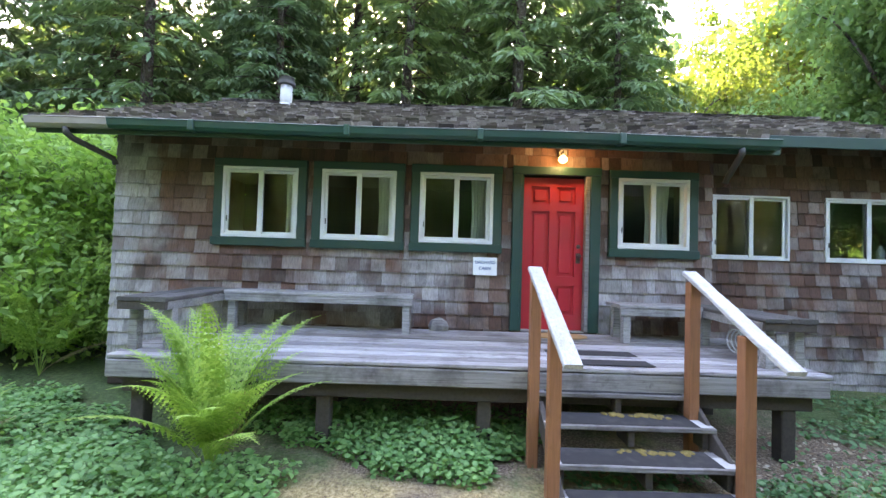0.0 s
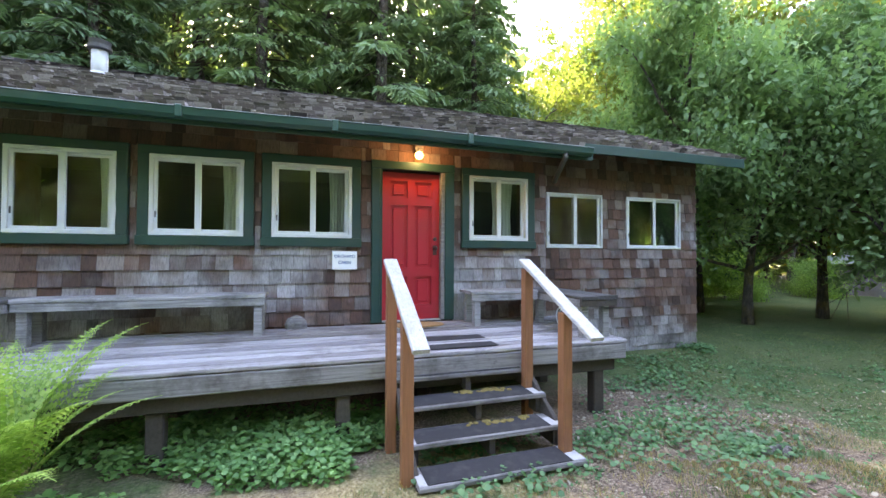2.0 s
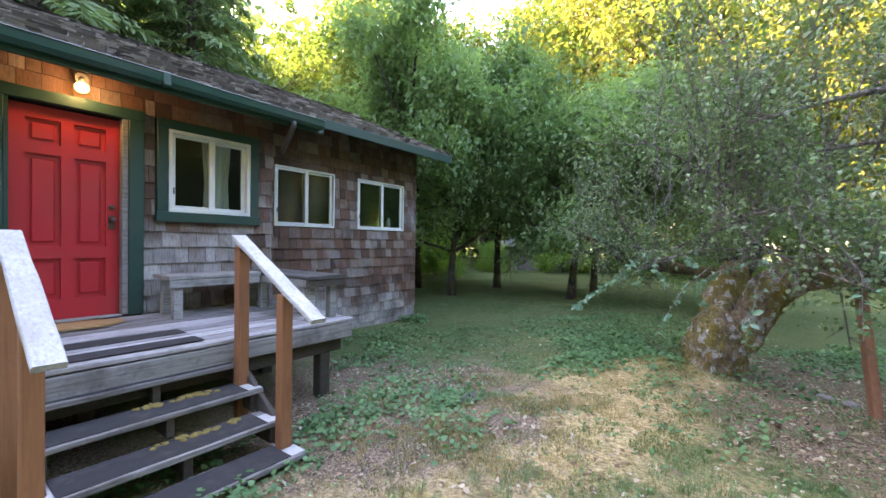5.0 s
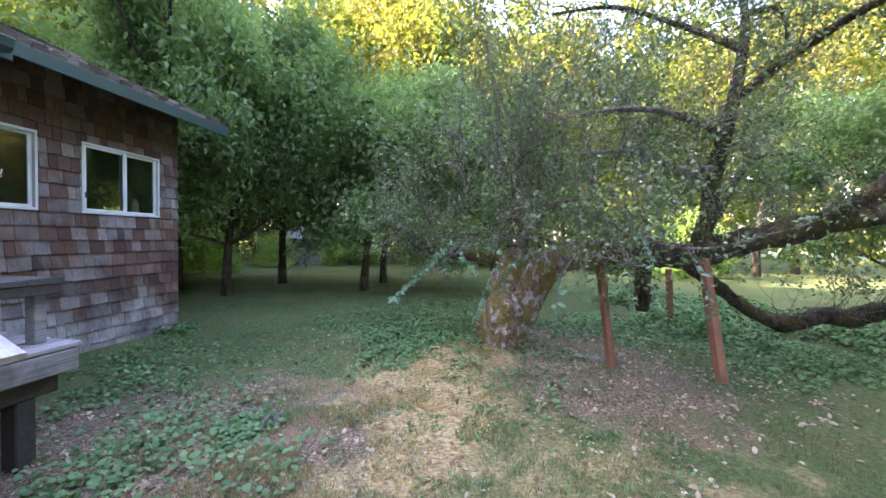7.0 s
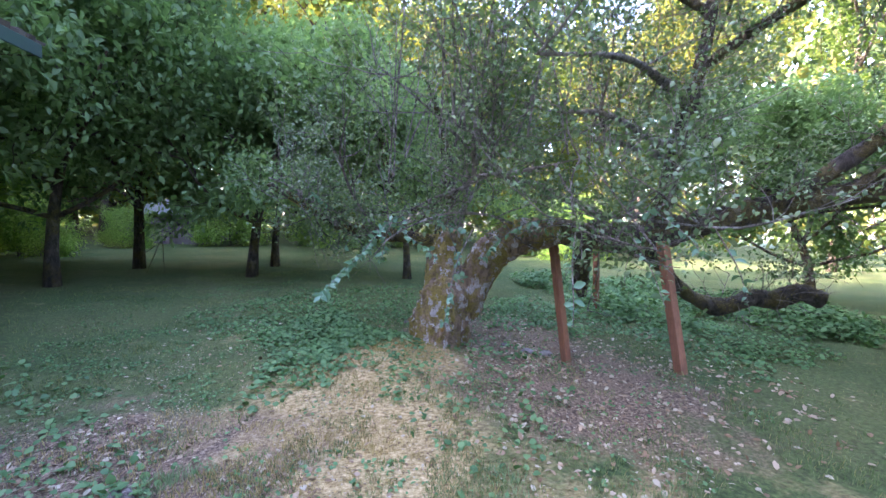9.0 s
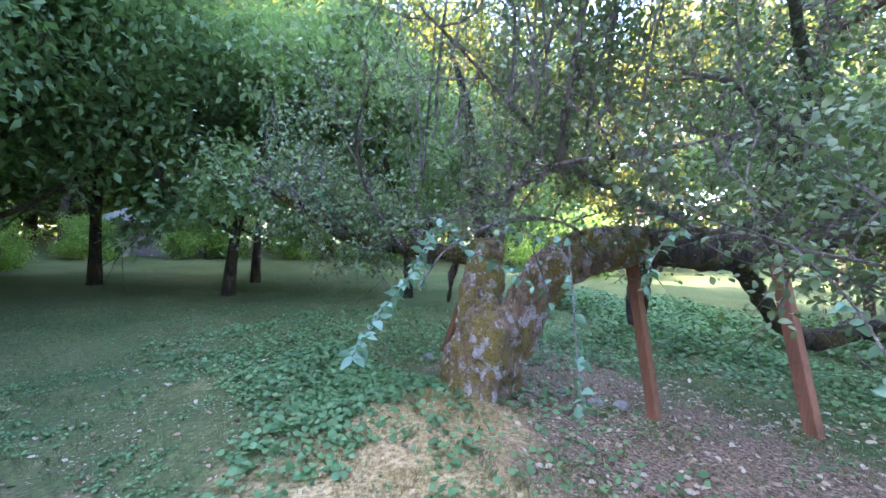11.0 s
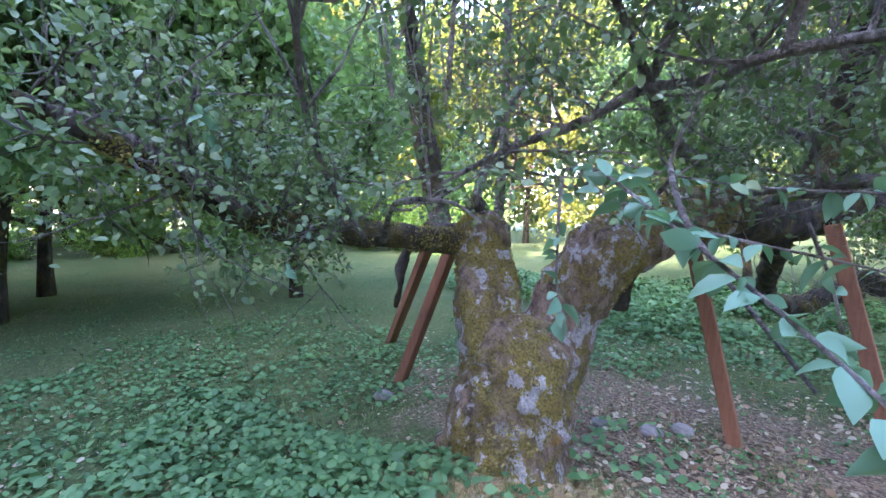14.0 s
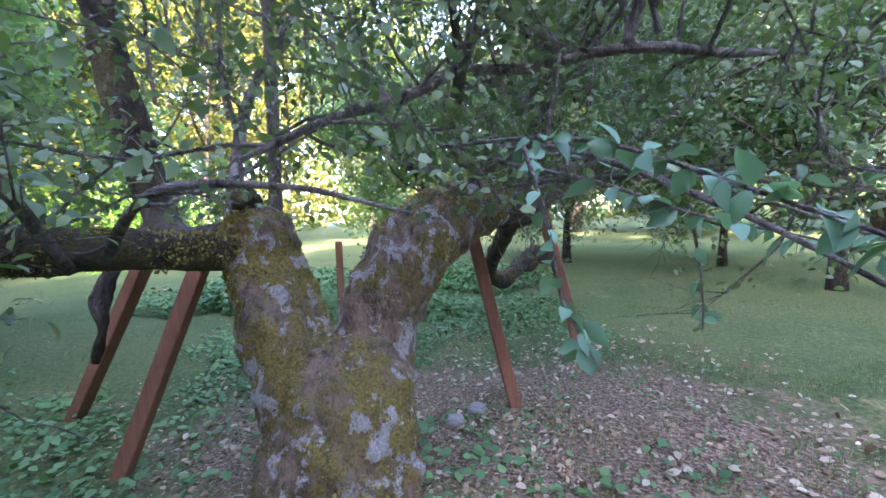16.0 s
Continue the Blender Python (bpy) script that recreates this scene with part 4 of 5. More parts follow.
def broadleaf_meshes(seed, height, spread, trunk_r, leaf, per, mat, low=0.3, stems=1, lean=0.1, bark=None, clear=0.0):
    rng = np.random.default_rng(seed)
    g, tips = Geo(), []
    for s in range(stems):
        ax, ay = rng.normal(0, lean, 2)
        trunk = [(ax * z * z / height + 0.05 * math.sin(z), ay * z * z / height, z) for z in np.linspace(0, height * 0.82, 9)]
        g.tube(trunk, [trunk_r * (1.25 if i == 0 else 1) * (1 - 0.85 * i / 8) for i in range(9)], 8, 0.12)
        nb = int(13 / stems ** 0.5)
        for i in range(nb):
            f = low + (1 - low) * (i / nb)
            z = f * height * 0.82
            base = Vector(trunk[0]).lerp(Vector(trunk[-1]), f)
            q = min(8, int(f * 8))
            base = Vector(trunk[q])
            a = i * 2.4 + rng.uniform(-0.5, 0.5)
            reach = spread * (1 - 0.55 * max(0, f - 0.45) / 0.55) * rng.uniform(0.6, 0.9)
            branching(rng, g, tips, base, (math.cos(a), math.sin(a), 0.05 + 0.8 * f), reach, trunk_r * 0.4, 2, 0.35, 0.12)
    return g.mesh("trunk", bark or M_TRUNK, True), leaves_on(rng, tips, per, leaf * 1.7, leaf, "foliage", mat, keep=lambda P: P[:, 2] > clear + 0.45 * np.sin(P[:, 0] * 2.1) * np.sin(P[:, 1] * 1.7))


def plant_tree(name, meshes, x, y, turn, size, label, category, group, squash=1.0):
    root = empty(name, (x, y, ground_z(x, y) - 0.05))
    root.rotation_euler = (0, 0, turn)
    root.scale = (size, size, size * squash)
    part("trunk", meshes[0], None, root)
    part("foliage", meshes[1], None, root)
    return tagged(root, label, category, group)


rt = random.Random(5)
CON = [conifer_meshes(11, 20), conifer_meshes(23, 23), conifer_meshes(37, 18)]
# Trees with y below -16 are added so the windows reflect dark foliage.
for x, y, s in ((-15, 18, 0.95), (-11.5, 15.5, 0.85), (-9, 19, 1.0), (-6.6, 15.8, 0.8), (-4.6, 20.5, 1.05), (-1.6, 17.0, 0.9), (0.7, 21, 1.1), (2.9, 16.8, 0.95), (5.2, 20.5, 1.05), (7.0, 16.6, 0.75),
                (8.8, 21, 1.0), (-13, 23, 1.1), (-7, 25, 1.1), (-2, 27, 1.15), (3.4, 26.5, 1.1), (8.2, 27.5, 1.1), (-19, 21, 1.0), (-18, 14, 0.85), (-23, 17, 1.0), (-20, 8, 0.9), (31, 29, 1.1), (-11, 29, 1.2), (0.5, 31, 1.2), (36, 24, 1.1), (2, -20, 1.0), (-5, -19, 1.0), (-9, -22, 1.0), (-13, -20, 1.1), (-11, -16.5, 0.9), (-2.2, -21.5, 1.1), (-7.5, -17, 0.9), (-15.5, -16, 1.0), (6.5, -24, 1.0)):
    plant_tree("conifer_tree", CON[rt.randrange(3)], x, y, rt.uniform(0, 6.28), s * 1.15, "tall dark green conifer with drooping boughs around the clearing", "tree", "forest conifers")

MAP = [broadleaf_meshes(s, h, w, 0.16, 0.21, p, M_MAPLE, 0.2) for s, h, w, p in ((3, 13, 4.8, 75), (8, 15, 5.2, 75), (13, 11, 4.6, 75))]
for x, y, s in ((11.8, 18.5, 1.0), (12.3, 22, 1.2), (20, 25.5, 1.3), (20.5, 21.5, 1.4), (25, 17.5, 1.25), (24, 21, 1.6), (24, 14.5, 1.1), (28, 17, 1.6), (30, 10, 1.5), (33, 4, 1.6), (31, -3, 1.5), (27, -8.5, 1.0), (33, -13, 1.2), (24, -15, 1.1), (17, -18, 1.05), (36, 12, 1.9), (30, 27, 1.9), (27, 2, 1.5), (25, -2, 1.2), (37, 0, 1.9), (34, 8, 1.9), (30, -8, 1.6), (28, 24, 1.4), (22, -12, 1.0),
                (10, -20, 1.1), (-14, -17, 1.1), (-20, -9, 1.1), (-22, 0, 1.1), (40, -6, 1.4), (38, 20, 1.4), (-17, 4, 0.8)):
    plant_tree("maple_tree", MAP[rt.randrange(3)], x, y, rt.uniform(0, 6.28), s, "tall green to gold broadleaf tree at the forest edge, sunlit gold in its colour", "tree", "forest broadleaf trees")

ORC = [broadleaf_meshes(s, 4.6, 2.7, 0.095, 0.115, p, M_ORCHARDLEAF, 0.3, 1, 0.5, M_LIMB, 1.0) for s, p in ((41, 140), (47, 140), (53, 140))]
for x, y, s, q in ((11.0, 7.5, 1.3, 1.15), (14.1, 7.6, 1.5, 1.15), (12.8, 4.3, 1.35, 1.1), (15.2, 4.35, 1.3, 1.1), (11.8, 9.6, 1.5, 1.2), (12.8, 0.4, 1.15, 1.0), (9.0, -7.5, 1.0, 1.0), (3.0, -9.0, 1.0, 1.0), (2.2, -6.2, 1.3, 1.1), (6.4, -9.5, 1.2, 1.0)):
    plant_tree("orchard_tree", ORC[rt.randrange(3)], x, y, rt.uniform(0, 6.28), s, "old leafy orchard apple tree with dark leaning trunk", "tree", "orchard trees", q)

SHR = [broadleaf_meshes(s, 2.2, 1.3, 0.03, 0.085, 46, M_SHRUB, 0.05, 4, 0.4, M_TWIG) for s in (61, 67)]
for x, y, s in ((-6.6, 6.8, 1.2), (-7.4, 5.0, 0.8), (-6.6, 8.4, 1.6), (-7.2, 7.2, 1.8), (-8.3, 5.4, 1.2), (-8.6, 8.2, 1.9), (-10, 6.2, 1.6), (-12, 5, 1.5), (-10.2, 9.2, 2.0), (-7.4, 9.8, 2.1), (9.2, 14.0, 2.7), (11.2, 13.4, 2.5), (7.2, 13.8, 2.6), (13.5, 13.2, 2.1), (16.5, 12.4, 0.9), (21, 12, 0.8), (23.5, 8.6, 1.3), (25, 5.0, 1.2), (-13, 8.5, 2.0), (19, 13.5, 0.8), (9.6, 11.3, 1.0), (25.5, 1, 1.2), (22.5, -5.5, 1.4), (20, -8, 1.3)):
    plant_tree("shrub", SHR[rt.randrange(2)], x, y, rt.uniform(0, 6.28), s, "bright green leafy shrub at the edge of the clearing", "shrub", "clearing shrubs")


def far_woods():
    rng = np.random.default_rng(77)
    k = 62000
    a = rng.uniform(0, 2 * math.pi, k)
    r = rng.uniform(48, 62, k)
    top = 25 + 3 * np.sin(a * 7) + 2 * np.sin(a * 17 + 1) + 1.5 * np.sin(a * 41)
    z = rng.uniform(0, 1, k) ** 0.9 * top
    P = np.stack([r * np.cos(a), r * np.sin(a), z], 1)
    L = rng.uniform(0.8, 1.6, k)
    ob = part("far_woods", leaf_mesh("far_woods", M_FARLEAF, P, unit(rng, k), unit(rng, k), L, L * 0.8), None)
    tagged(ob, "distant mixed woods around the clearing", "woods", kind="stuff")


far_woods()


# ---- the old propped apple tree ----
def bez(pts, n=14):
    """A smooth line through a few points."""
    P = [Vector(p) for p in pts]
    P = [P[0] * 2 - P[1]] + P + [P[-1] * 2 - P[-2]]
    out = []
    for i in range(1, len(P) - 2):
        for k in range(n):
            t = k / n
            a, b, c, d = P[i - 1], P[i], P[i + 1], P[i + 2]
            out.append(0.5 * (2 * b + (c - a) * t + (2 * a - 5 * b + 4 * c - d) * t * t + (3 * b - a - 3 * c + d) * t ** 3))
    return out + [P[-2]]


def taper(radii, n):
    return [float(v) for v in np.interp(np.linspace(0, 1, n), np.linspace(0, 1, len(radii)), radii)]


def limb(parent, pts, radii, mat, name="limb", sides=14, rough=0.16, seed=0, label=""):
    line = bez(pts, 10 if sides < 18 else 22)
    part(name, Geo().tube([tuple(p) for p in line], taper(radii, len(line)), sides, rough, seed), mat, parent, label, True)
    return line


PATH_CLEAR = np.array([(2.5, 1.19, 1.48), (3.4, 1.4, 1.47), (4.24, 1.62, 1.47), (4.8, 1.87, 1.42), (5.28, 1.82, 1.41), (5.77, 1.8, 1.42)])


def clear_of_walk(P, r=0.75):
    d = np.full(len(P), 9.0)
    for a, b in zip(PATH_CLEAR, PATH_CLEAR[1:]):
        for s in np.linspace(0, 1, 6):
            d = np.minimum(d, np.linalg.norm(P - (a * (1 - s) + b * s), axis=1))
    return d > r


def old_apple_tree():
    rng = np.random.default_rng(101)
    root = empty("apple_tree", (0, 0, 0))
    mossy = "mossy bark with pale lichen"
    stem_r, fork_r, arch_r = [0.42, 0.355, 0.33, 0.31, 0.2], [0.2, 0.205, 0.2, 0.19, 0.175, 0.11], [0.2, 0.205, 0.235, 0.215, 0.175, 0.15]
    stem = limb(root, [(6.86, 0.36, -0.12), (6.84, 0.32, 0.12), (6.83, 0.28, 0.4), (6.86, 0.2, 0.64), (6.9, 0.12, 0.78)], stem_r, M_APPLEBARK, "trunk", 64, 0.2, 1, mossy)
    fork = limb(root, [(6.95, 0.31, 0.45), (7.06, 0.29, 0.75), (7.17, 0.24, 0.95), (7.32, 0.17, 1.2), (7.41, 0.13, 1.36), (7.45, 0.12, 1.45)], fork_r, M_APPLEBARK, "limb", 40, 0.22, 2, mossy)
    arch = limb(root, [(6.86, 0.06, 0.45), (6.85, -0.13, 0.85), (6.77, -0.25, 1.13), (6.64, -0.45, 1.34), (6.48, -0.72, 1.44), (6.40, -0.97, 1.48)], arch_r, M_APPLEBARK, "limb", 40, 0.22, 3, mossy)
    limb(root, [(6.82, 0.22, 0.46), (6.7, 0.21, 0.57), (6.6, 0.19, 0.68)], [0.19, 0.135, 0.075], M_APPLEBARK, "stub", 28, 0.25, 12, "sawn mossy stub with a pale rim")
    limb(root, [(6.605, 0.191, 0.675), (6.585, 0.188, 0.692)], [0.055, 0.04], M_CUT, "cut_face", 20, 0.12, 5, "pale weathered cut wood")
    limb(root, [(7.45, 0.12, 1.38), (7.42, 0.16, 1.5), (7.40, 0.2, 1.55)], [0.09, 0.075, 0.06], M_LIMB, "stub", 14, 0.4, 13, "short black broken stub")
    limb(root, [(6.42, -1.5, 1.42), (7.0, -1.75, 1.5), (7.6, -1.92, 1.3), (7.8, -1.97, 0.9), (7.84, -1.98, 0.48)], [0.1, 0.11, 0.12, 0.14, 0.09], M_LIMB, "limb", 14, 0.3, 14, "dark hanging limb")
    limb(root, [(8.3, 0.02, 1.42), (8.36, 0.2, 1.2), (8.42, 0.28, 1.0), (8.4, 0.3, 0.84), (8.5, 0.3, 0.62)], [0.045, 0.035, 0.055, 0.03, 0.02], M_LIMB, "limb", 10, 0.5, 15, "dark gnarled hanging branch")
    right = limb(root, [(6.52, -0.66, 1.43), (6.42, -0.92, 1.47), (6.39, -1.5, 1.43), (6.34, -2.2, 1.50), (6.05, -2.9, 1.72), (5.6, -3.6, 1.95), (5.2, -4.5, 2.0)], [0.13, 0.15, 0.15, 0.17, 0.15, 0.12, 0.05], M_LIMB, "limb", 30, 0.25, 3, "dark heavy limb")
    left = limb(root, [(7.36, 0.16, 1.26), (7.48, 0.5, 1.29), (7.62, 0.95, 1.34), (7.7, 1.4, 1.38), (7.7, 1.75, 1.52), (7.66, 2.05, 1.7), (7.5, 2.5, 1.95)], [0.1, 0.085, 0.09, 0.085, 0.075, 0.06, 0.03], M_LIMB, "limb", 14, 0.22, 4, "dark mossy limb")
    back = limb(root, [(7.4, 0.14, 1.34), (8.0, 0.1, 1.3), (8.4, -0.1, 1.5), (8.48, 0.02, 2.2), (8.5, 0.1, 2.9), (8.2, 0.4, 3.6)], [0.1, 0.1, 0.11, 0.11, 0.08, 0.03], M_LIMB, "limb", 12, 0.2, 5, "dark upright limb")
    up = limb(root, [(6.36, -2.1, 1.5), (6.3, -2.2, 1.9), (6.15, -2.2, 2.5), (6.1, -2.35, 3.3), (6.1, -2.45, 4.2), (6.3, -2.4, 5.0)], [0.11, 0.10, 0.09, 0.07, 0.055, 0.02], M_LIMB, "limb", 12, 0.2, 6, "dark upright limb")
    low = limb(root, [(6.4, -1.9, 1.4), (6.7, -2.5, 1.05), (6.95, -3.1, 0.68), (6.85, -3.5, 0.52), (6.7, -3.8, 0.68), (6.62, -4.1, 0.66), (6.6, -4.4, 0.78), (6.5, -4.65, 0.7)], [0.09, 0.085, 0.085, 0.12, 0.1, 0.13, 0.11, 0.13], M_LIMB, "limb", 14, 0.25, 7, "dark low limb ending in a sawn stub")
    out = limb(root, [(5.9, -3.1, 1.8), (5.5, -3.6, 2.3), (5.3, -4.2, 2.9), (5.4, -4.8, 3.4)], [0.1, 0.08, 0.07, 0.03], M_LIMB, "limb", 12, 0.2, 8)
    arms = [limb(root, p, r, M_TWIG, "limb", 8, 0.15, 9 + i) for i, (p, r) in enumerate([
        ([(6.15, -2.25, 2.5), (5.9, -1.7, 2.45), (5.7, -1.1, 2.62), (5.5, -0.5, 2.55)], [0.05, 0.045, 0.03, 0.01]),
        ([(6.15, -2.3, 2.9), (5.7, -1.6, 3.0), (5.2, -0.9, 2.95), (4.7, 0.0, 2.7)], [0.05, 0.04, 0.028, 0.01]),
        ([(6.4, -1.5, 1.45), (6.6, -1.57, 1.68), (6.7, -1.2, 1.86), (6.64, -0.82, 1.99), (6.5, -0.5, 2.02), (6.35, -0.15, 2.11)], [0.07, 0.06, 0.05, 0.045, 0.04, 0.035]),
        ([(6.35, -0.15, 2.11), (6.5, 0.2, 1.9), (6.62, 0.5, 1.78), (6.8, 0.8, 1.6)], [0.03, 0.025, 0.02, 0.008]),
        ([(6.35, -0.15, 2.11), (6.15, -0.1, 2.5), (5.9, 0.0, 3.0), (5.6, 0.1, 3.5)], [0.03, 0.025, 0.018, 0.008]),
        ([(6.35, -0.15, 2.11), (6.3, 0.15, 2.35), (6.2, 0.6, 2.7), (6.0, 1.1, 3.0)], [0.025, 0.02, 0.014, 0.006]),
        ([(6.36, -0.15, 2.1), (6.0, 0.02, 2.0), (5.65, 0.2, 1.96), (5.25, -0.1, 1.98), (4.9, -0.45, 2.05)], [0.024, 0.022, 0.02, 0.016, 0.006]),
        ([(5.66, 0.2, 1.96), (5.55, 0.24, 2.3), (5.45, 0.2, 2.8), (5.5, 0.1, 3.4)], [0.02, 0.018, 0.014, 0.006]),
        ([(6.87, -1.48, 2.65), (6.5, -1.9, 2.5), (6.2, -2.2, 2.3)], [0.02, 0.04, 0.05]),
        ([(6.6, -0.55, 1.52), (6.2, -0.1, 1.62), (5.9, 0.4, 1.62), (5.55, 0.9, 1.42), (5.25, 1.12, 1.2)], [0.016, 0.013, 0.01, 0.007, 0.003]),
        ([(6.5, -0.9, 1.55), (5.9, -0.9, 1.6), (5.2, -0.7, 1.55), (4.6, -0.6, 1.45), (4.25, -0.7, 1.4)], [0.02, 0.016, 0.012, 0.008, 0.003]),
        ([(6.45, -1.3, 1.5), (5.6, -1.2, 1.65), (4.9, -1.1, 1.6), (4.2, -1.1, 1.55)], [0.022, 0.018, 0.012, 0.005]),
        ([(7.3, 0.9, 1.3), (6.9, 1.0, 1.5), (6.5, 0.95, 1.5), (6.1, 1.05, 1.42)], [0.02, 0.014, 0.009, 0.004]),
        ([(7.45, 1.6, 1.45), (7.6, 2.0, 1.75), (7.9, 2.3, 1.95), (8.3, 2.7, 2.1)], [0.04, 0.03, 0.022, 0.01]),
        ([(7.3, 1.0, 1.28), (7.0, 1.35, 1.75), (6.6, 1.5, 2.2), (6.1, 1.4, 2.5)], [0.02, 0.016, 0.012, 0.005]),
        ([(7.38, 0.0, 1.38), (7.42, -0.08, 2.1), (7.42, -0.1, 3.0), (7.4, -0.1, 4.2)], [0.036, 0.034, 0.028, 0.01]),
        ([(7.55, 0.15, 1.36), (7.9, -0.4, 2.2), (7.8, -0.9, 3.1), (7.9, -1.2, 4.0)], [0.045, 0.035, 0.025, 0.01]),
    ])]
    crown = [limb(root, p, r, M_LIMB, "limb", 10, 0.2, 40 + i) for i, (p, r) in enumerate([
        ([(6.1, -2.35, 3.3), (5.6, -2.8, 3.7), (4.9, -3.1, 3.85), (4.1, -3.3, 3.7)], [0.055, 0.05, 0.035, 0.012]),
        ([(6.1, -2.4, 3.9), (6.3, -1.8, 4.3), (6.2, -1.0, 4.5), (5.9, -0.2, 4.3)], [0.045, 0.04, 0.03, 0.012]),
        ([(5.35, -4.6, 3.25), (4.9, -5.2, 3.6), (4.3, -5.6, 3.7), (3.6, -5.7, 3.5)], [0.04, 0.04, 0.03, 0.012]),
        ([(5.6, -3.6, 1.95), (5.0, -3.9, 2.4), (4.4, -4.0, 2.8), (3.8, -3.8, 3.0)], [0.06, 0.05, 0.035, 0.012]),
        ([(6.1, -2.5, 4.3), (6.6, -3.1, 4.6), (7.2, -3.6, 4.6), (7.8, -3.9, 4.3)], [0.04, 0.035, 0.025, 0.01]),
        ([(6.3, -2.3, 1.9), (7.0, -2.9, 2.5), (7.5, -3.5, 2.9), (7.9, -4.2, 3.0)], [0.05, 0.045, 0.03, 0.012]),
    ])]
    P, N = [], []
    for line, rad, count in ((stem, stem_r, 12000), (fork, fork_r, 9000), (arch, arch_r, 11000), (right, [0.13, 0.142, 0.14, 0.14, 0.13, 0.11, 0.05], 3000), (left, [0.1, 0.085, 0.09, 0.085, 0.075, 0.06, 0.03], 7000), (low, [0.09, 0.085, 0.085, 0.12, 0.1, 0.13, 0.11, 0.13], 1200)):
        rs = taper(rad, len(line))
        for _ in range(count):
            i = int(rng.integers(0, len(line) - 1))
            d = (line[i + 1] - line[i]).normalized()
            w = Vector(rng.normal(0, 1, 3))
            w = (w - d * w.dot(d)).normalized()
            q = line[i].lerp(line[i + 1], rng.uniform()) + w * rs[i] * 0.98
            if noise.noise(q * 5) < 0.02 - 0.25 * w.z:
                continue
            P.append(tuple(q))
            N.append(tuple(w))
    P, N = np.array(P), np.array(N)
    L = rng.uniform(0.008, 0.022, len(P))
    tagged(part("moss", leaf_mesh("moss", M_MOSSTUFT, P, unit(rng, len(P)) + N * 0.55, unit(rng, len(P)) + N, L, L * 0.8), None, root), "olive-yellow moss on the bark", kind="stuff")
    tw, tips = Geo(), []
    for line, count, ln in [(c[4:], 24, 1.15) for c in crown] + [(left[20:], 36, 0.8), (back[22:], 16, 1.1), (up[18:], 22, 1.2), (right[60:], 15, 1.1), (low[25:], 22, 0.55), (out, 10, 1.0)] + [(a[6:], 11, 0.95) for a in arms]:
        for _ in range(count):
            p = line[rng.integers(0, len(line))]
            d = Vector(rng.normal(0, 1, 3)) + Vector((0, 0, 0.45))
            ends = np.array([tuple(p), tuple(p + d.normalized() * ln * 0.6), tuple(p + d.normalized() * ln)])
            if not clear_of_walk(ends, 1.15).all():
                continue
            branching(rng, tw, tips, p, d, ln * rng.uniform(0.5, 1.1), 0.009, 1, 0.4, 0.15)
    for _ in range(46):
        a = rng.uniform(0, 6.28)
        p = Vector((6.7 + 1.2 * math.cos(a), -0.3 + 1.3 * math.sin(a), 1.9 + rng.uniform(0, 0.6)))
        branching(rng, tw, tips, p, (rng.normal(0, 0.25), rng.normal(0, 0.25), 1), rng.uniform(1.0, 2.0), 0.012, 1, 0.15, 0.2)
    tagged(part("twig", tw, M_TWIG, root), "fine grey twigs", kind="stuff")

    def keep(P):
        ok = clear_of_walk(P, 1.0) & (P[:, 2] > 1.0)
        ok &= ~((P[:, 2] < 1.42) & (np.hypot(P[:, 0] - 6.85, P[:, 1]) < 1.25))
        return ok
    tagged(part("foliage", leaves_on(rng, tips, 23, 0.085, 0.047, "foliage", M_APPLELEAF, 0.6, keep, fine=True), None, root), "grey-green apple leaves", kind="stuff")

    # near hanging sprays, leaf by leaf
    lm = []
    for s in range(4):
        b = Geo()
        w, L, fold = (0.052, 0.046, 0.05, 0.044)[s], (0.085, 0.075, 0.07, 0.09)[s], (0.25, 0.1, 0.35, 0.2)[s]
        rows = [(0.0, 0.0), (0.2, 0.62), (0.45, 1.0), (0.7, 0.78), (0.9, 0.3), (1.0, 0.0)]
        for y, k in rows:
            curl = -(0.25, 0.45, 0.1, 0.35)[s] * L * y * y
            b.v += [(-w / 2 * k, y * L, curl + fold * w * k), (0, y * L, curl), (w / 2 * k, y * L, curl + fold * w * k)]
        for i in range(5):
            q = i * 3
            b.f += [[q, q + 1, q + 4, q + 3], [q + 1, q + 2, q + 5, q + 4]]
        lm.append(b.mesh("leaf", M_NEARLEAF, True))
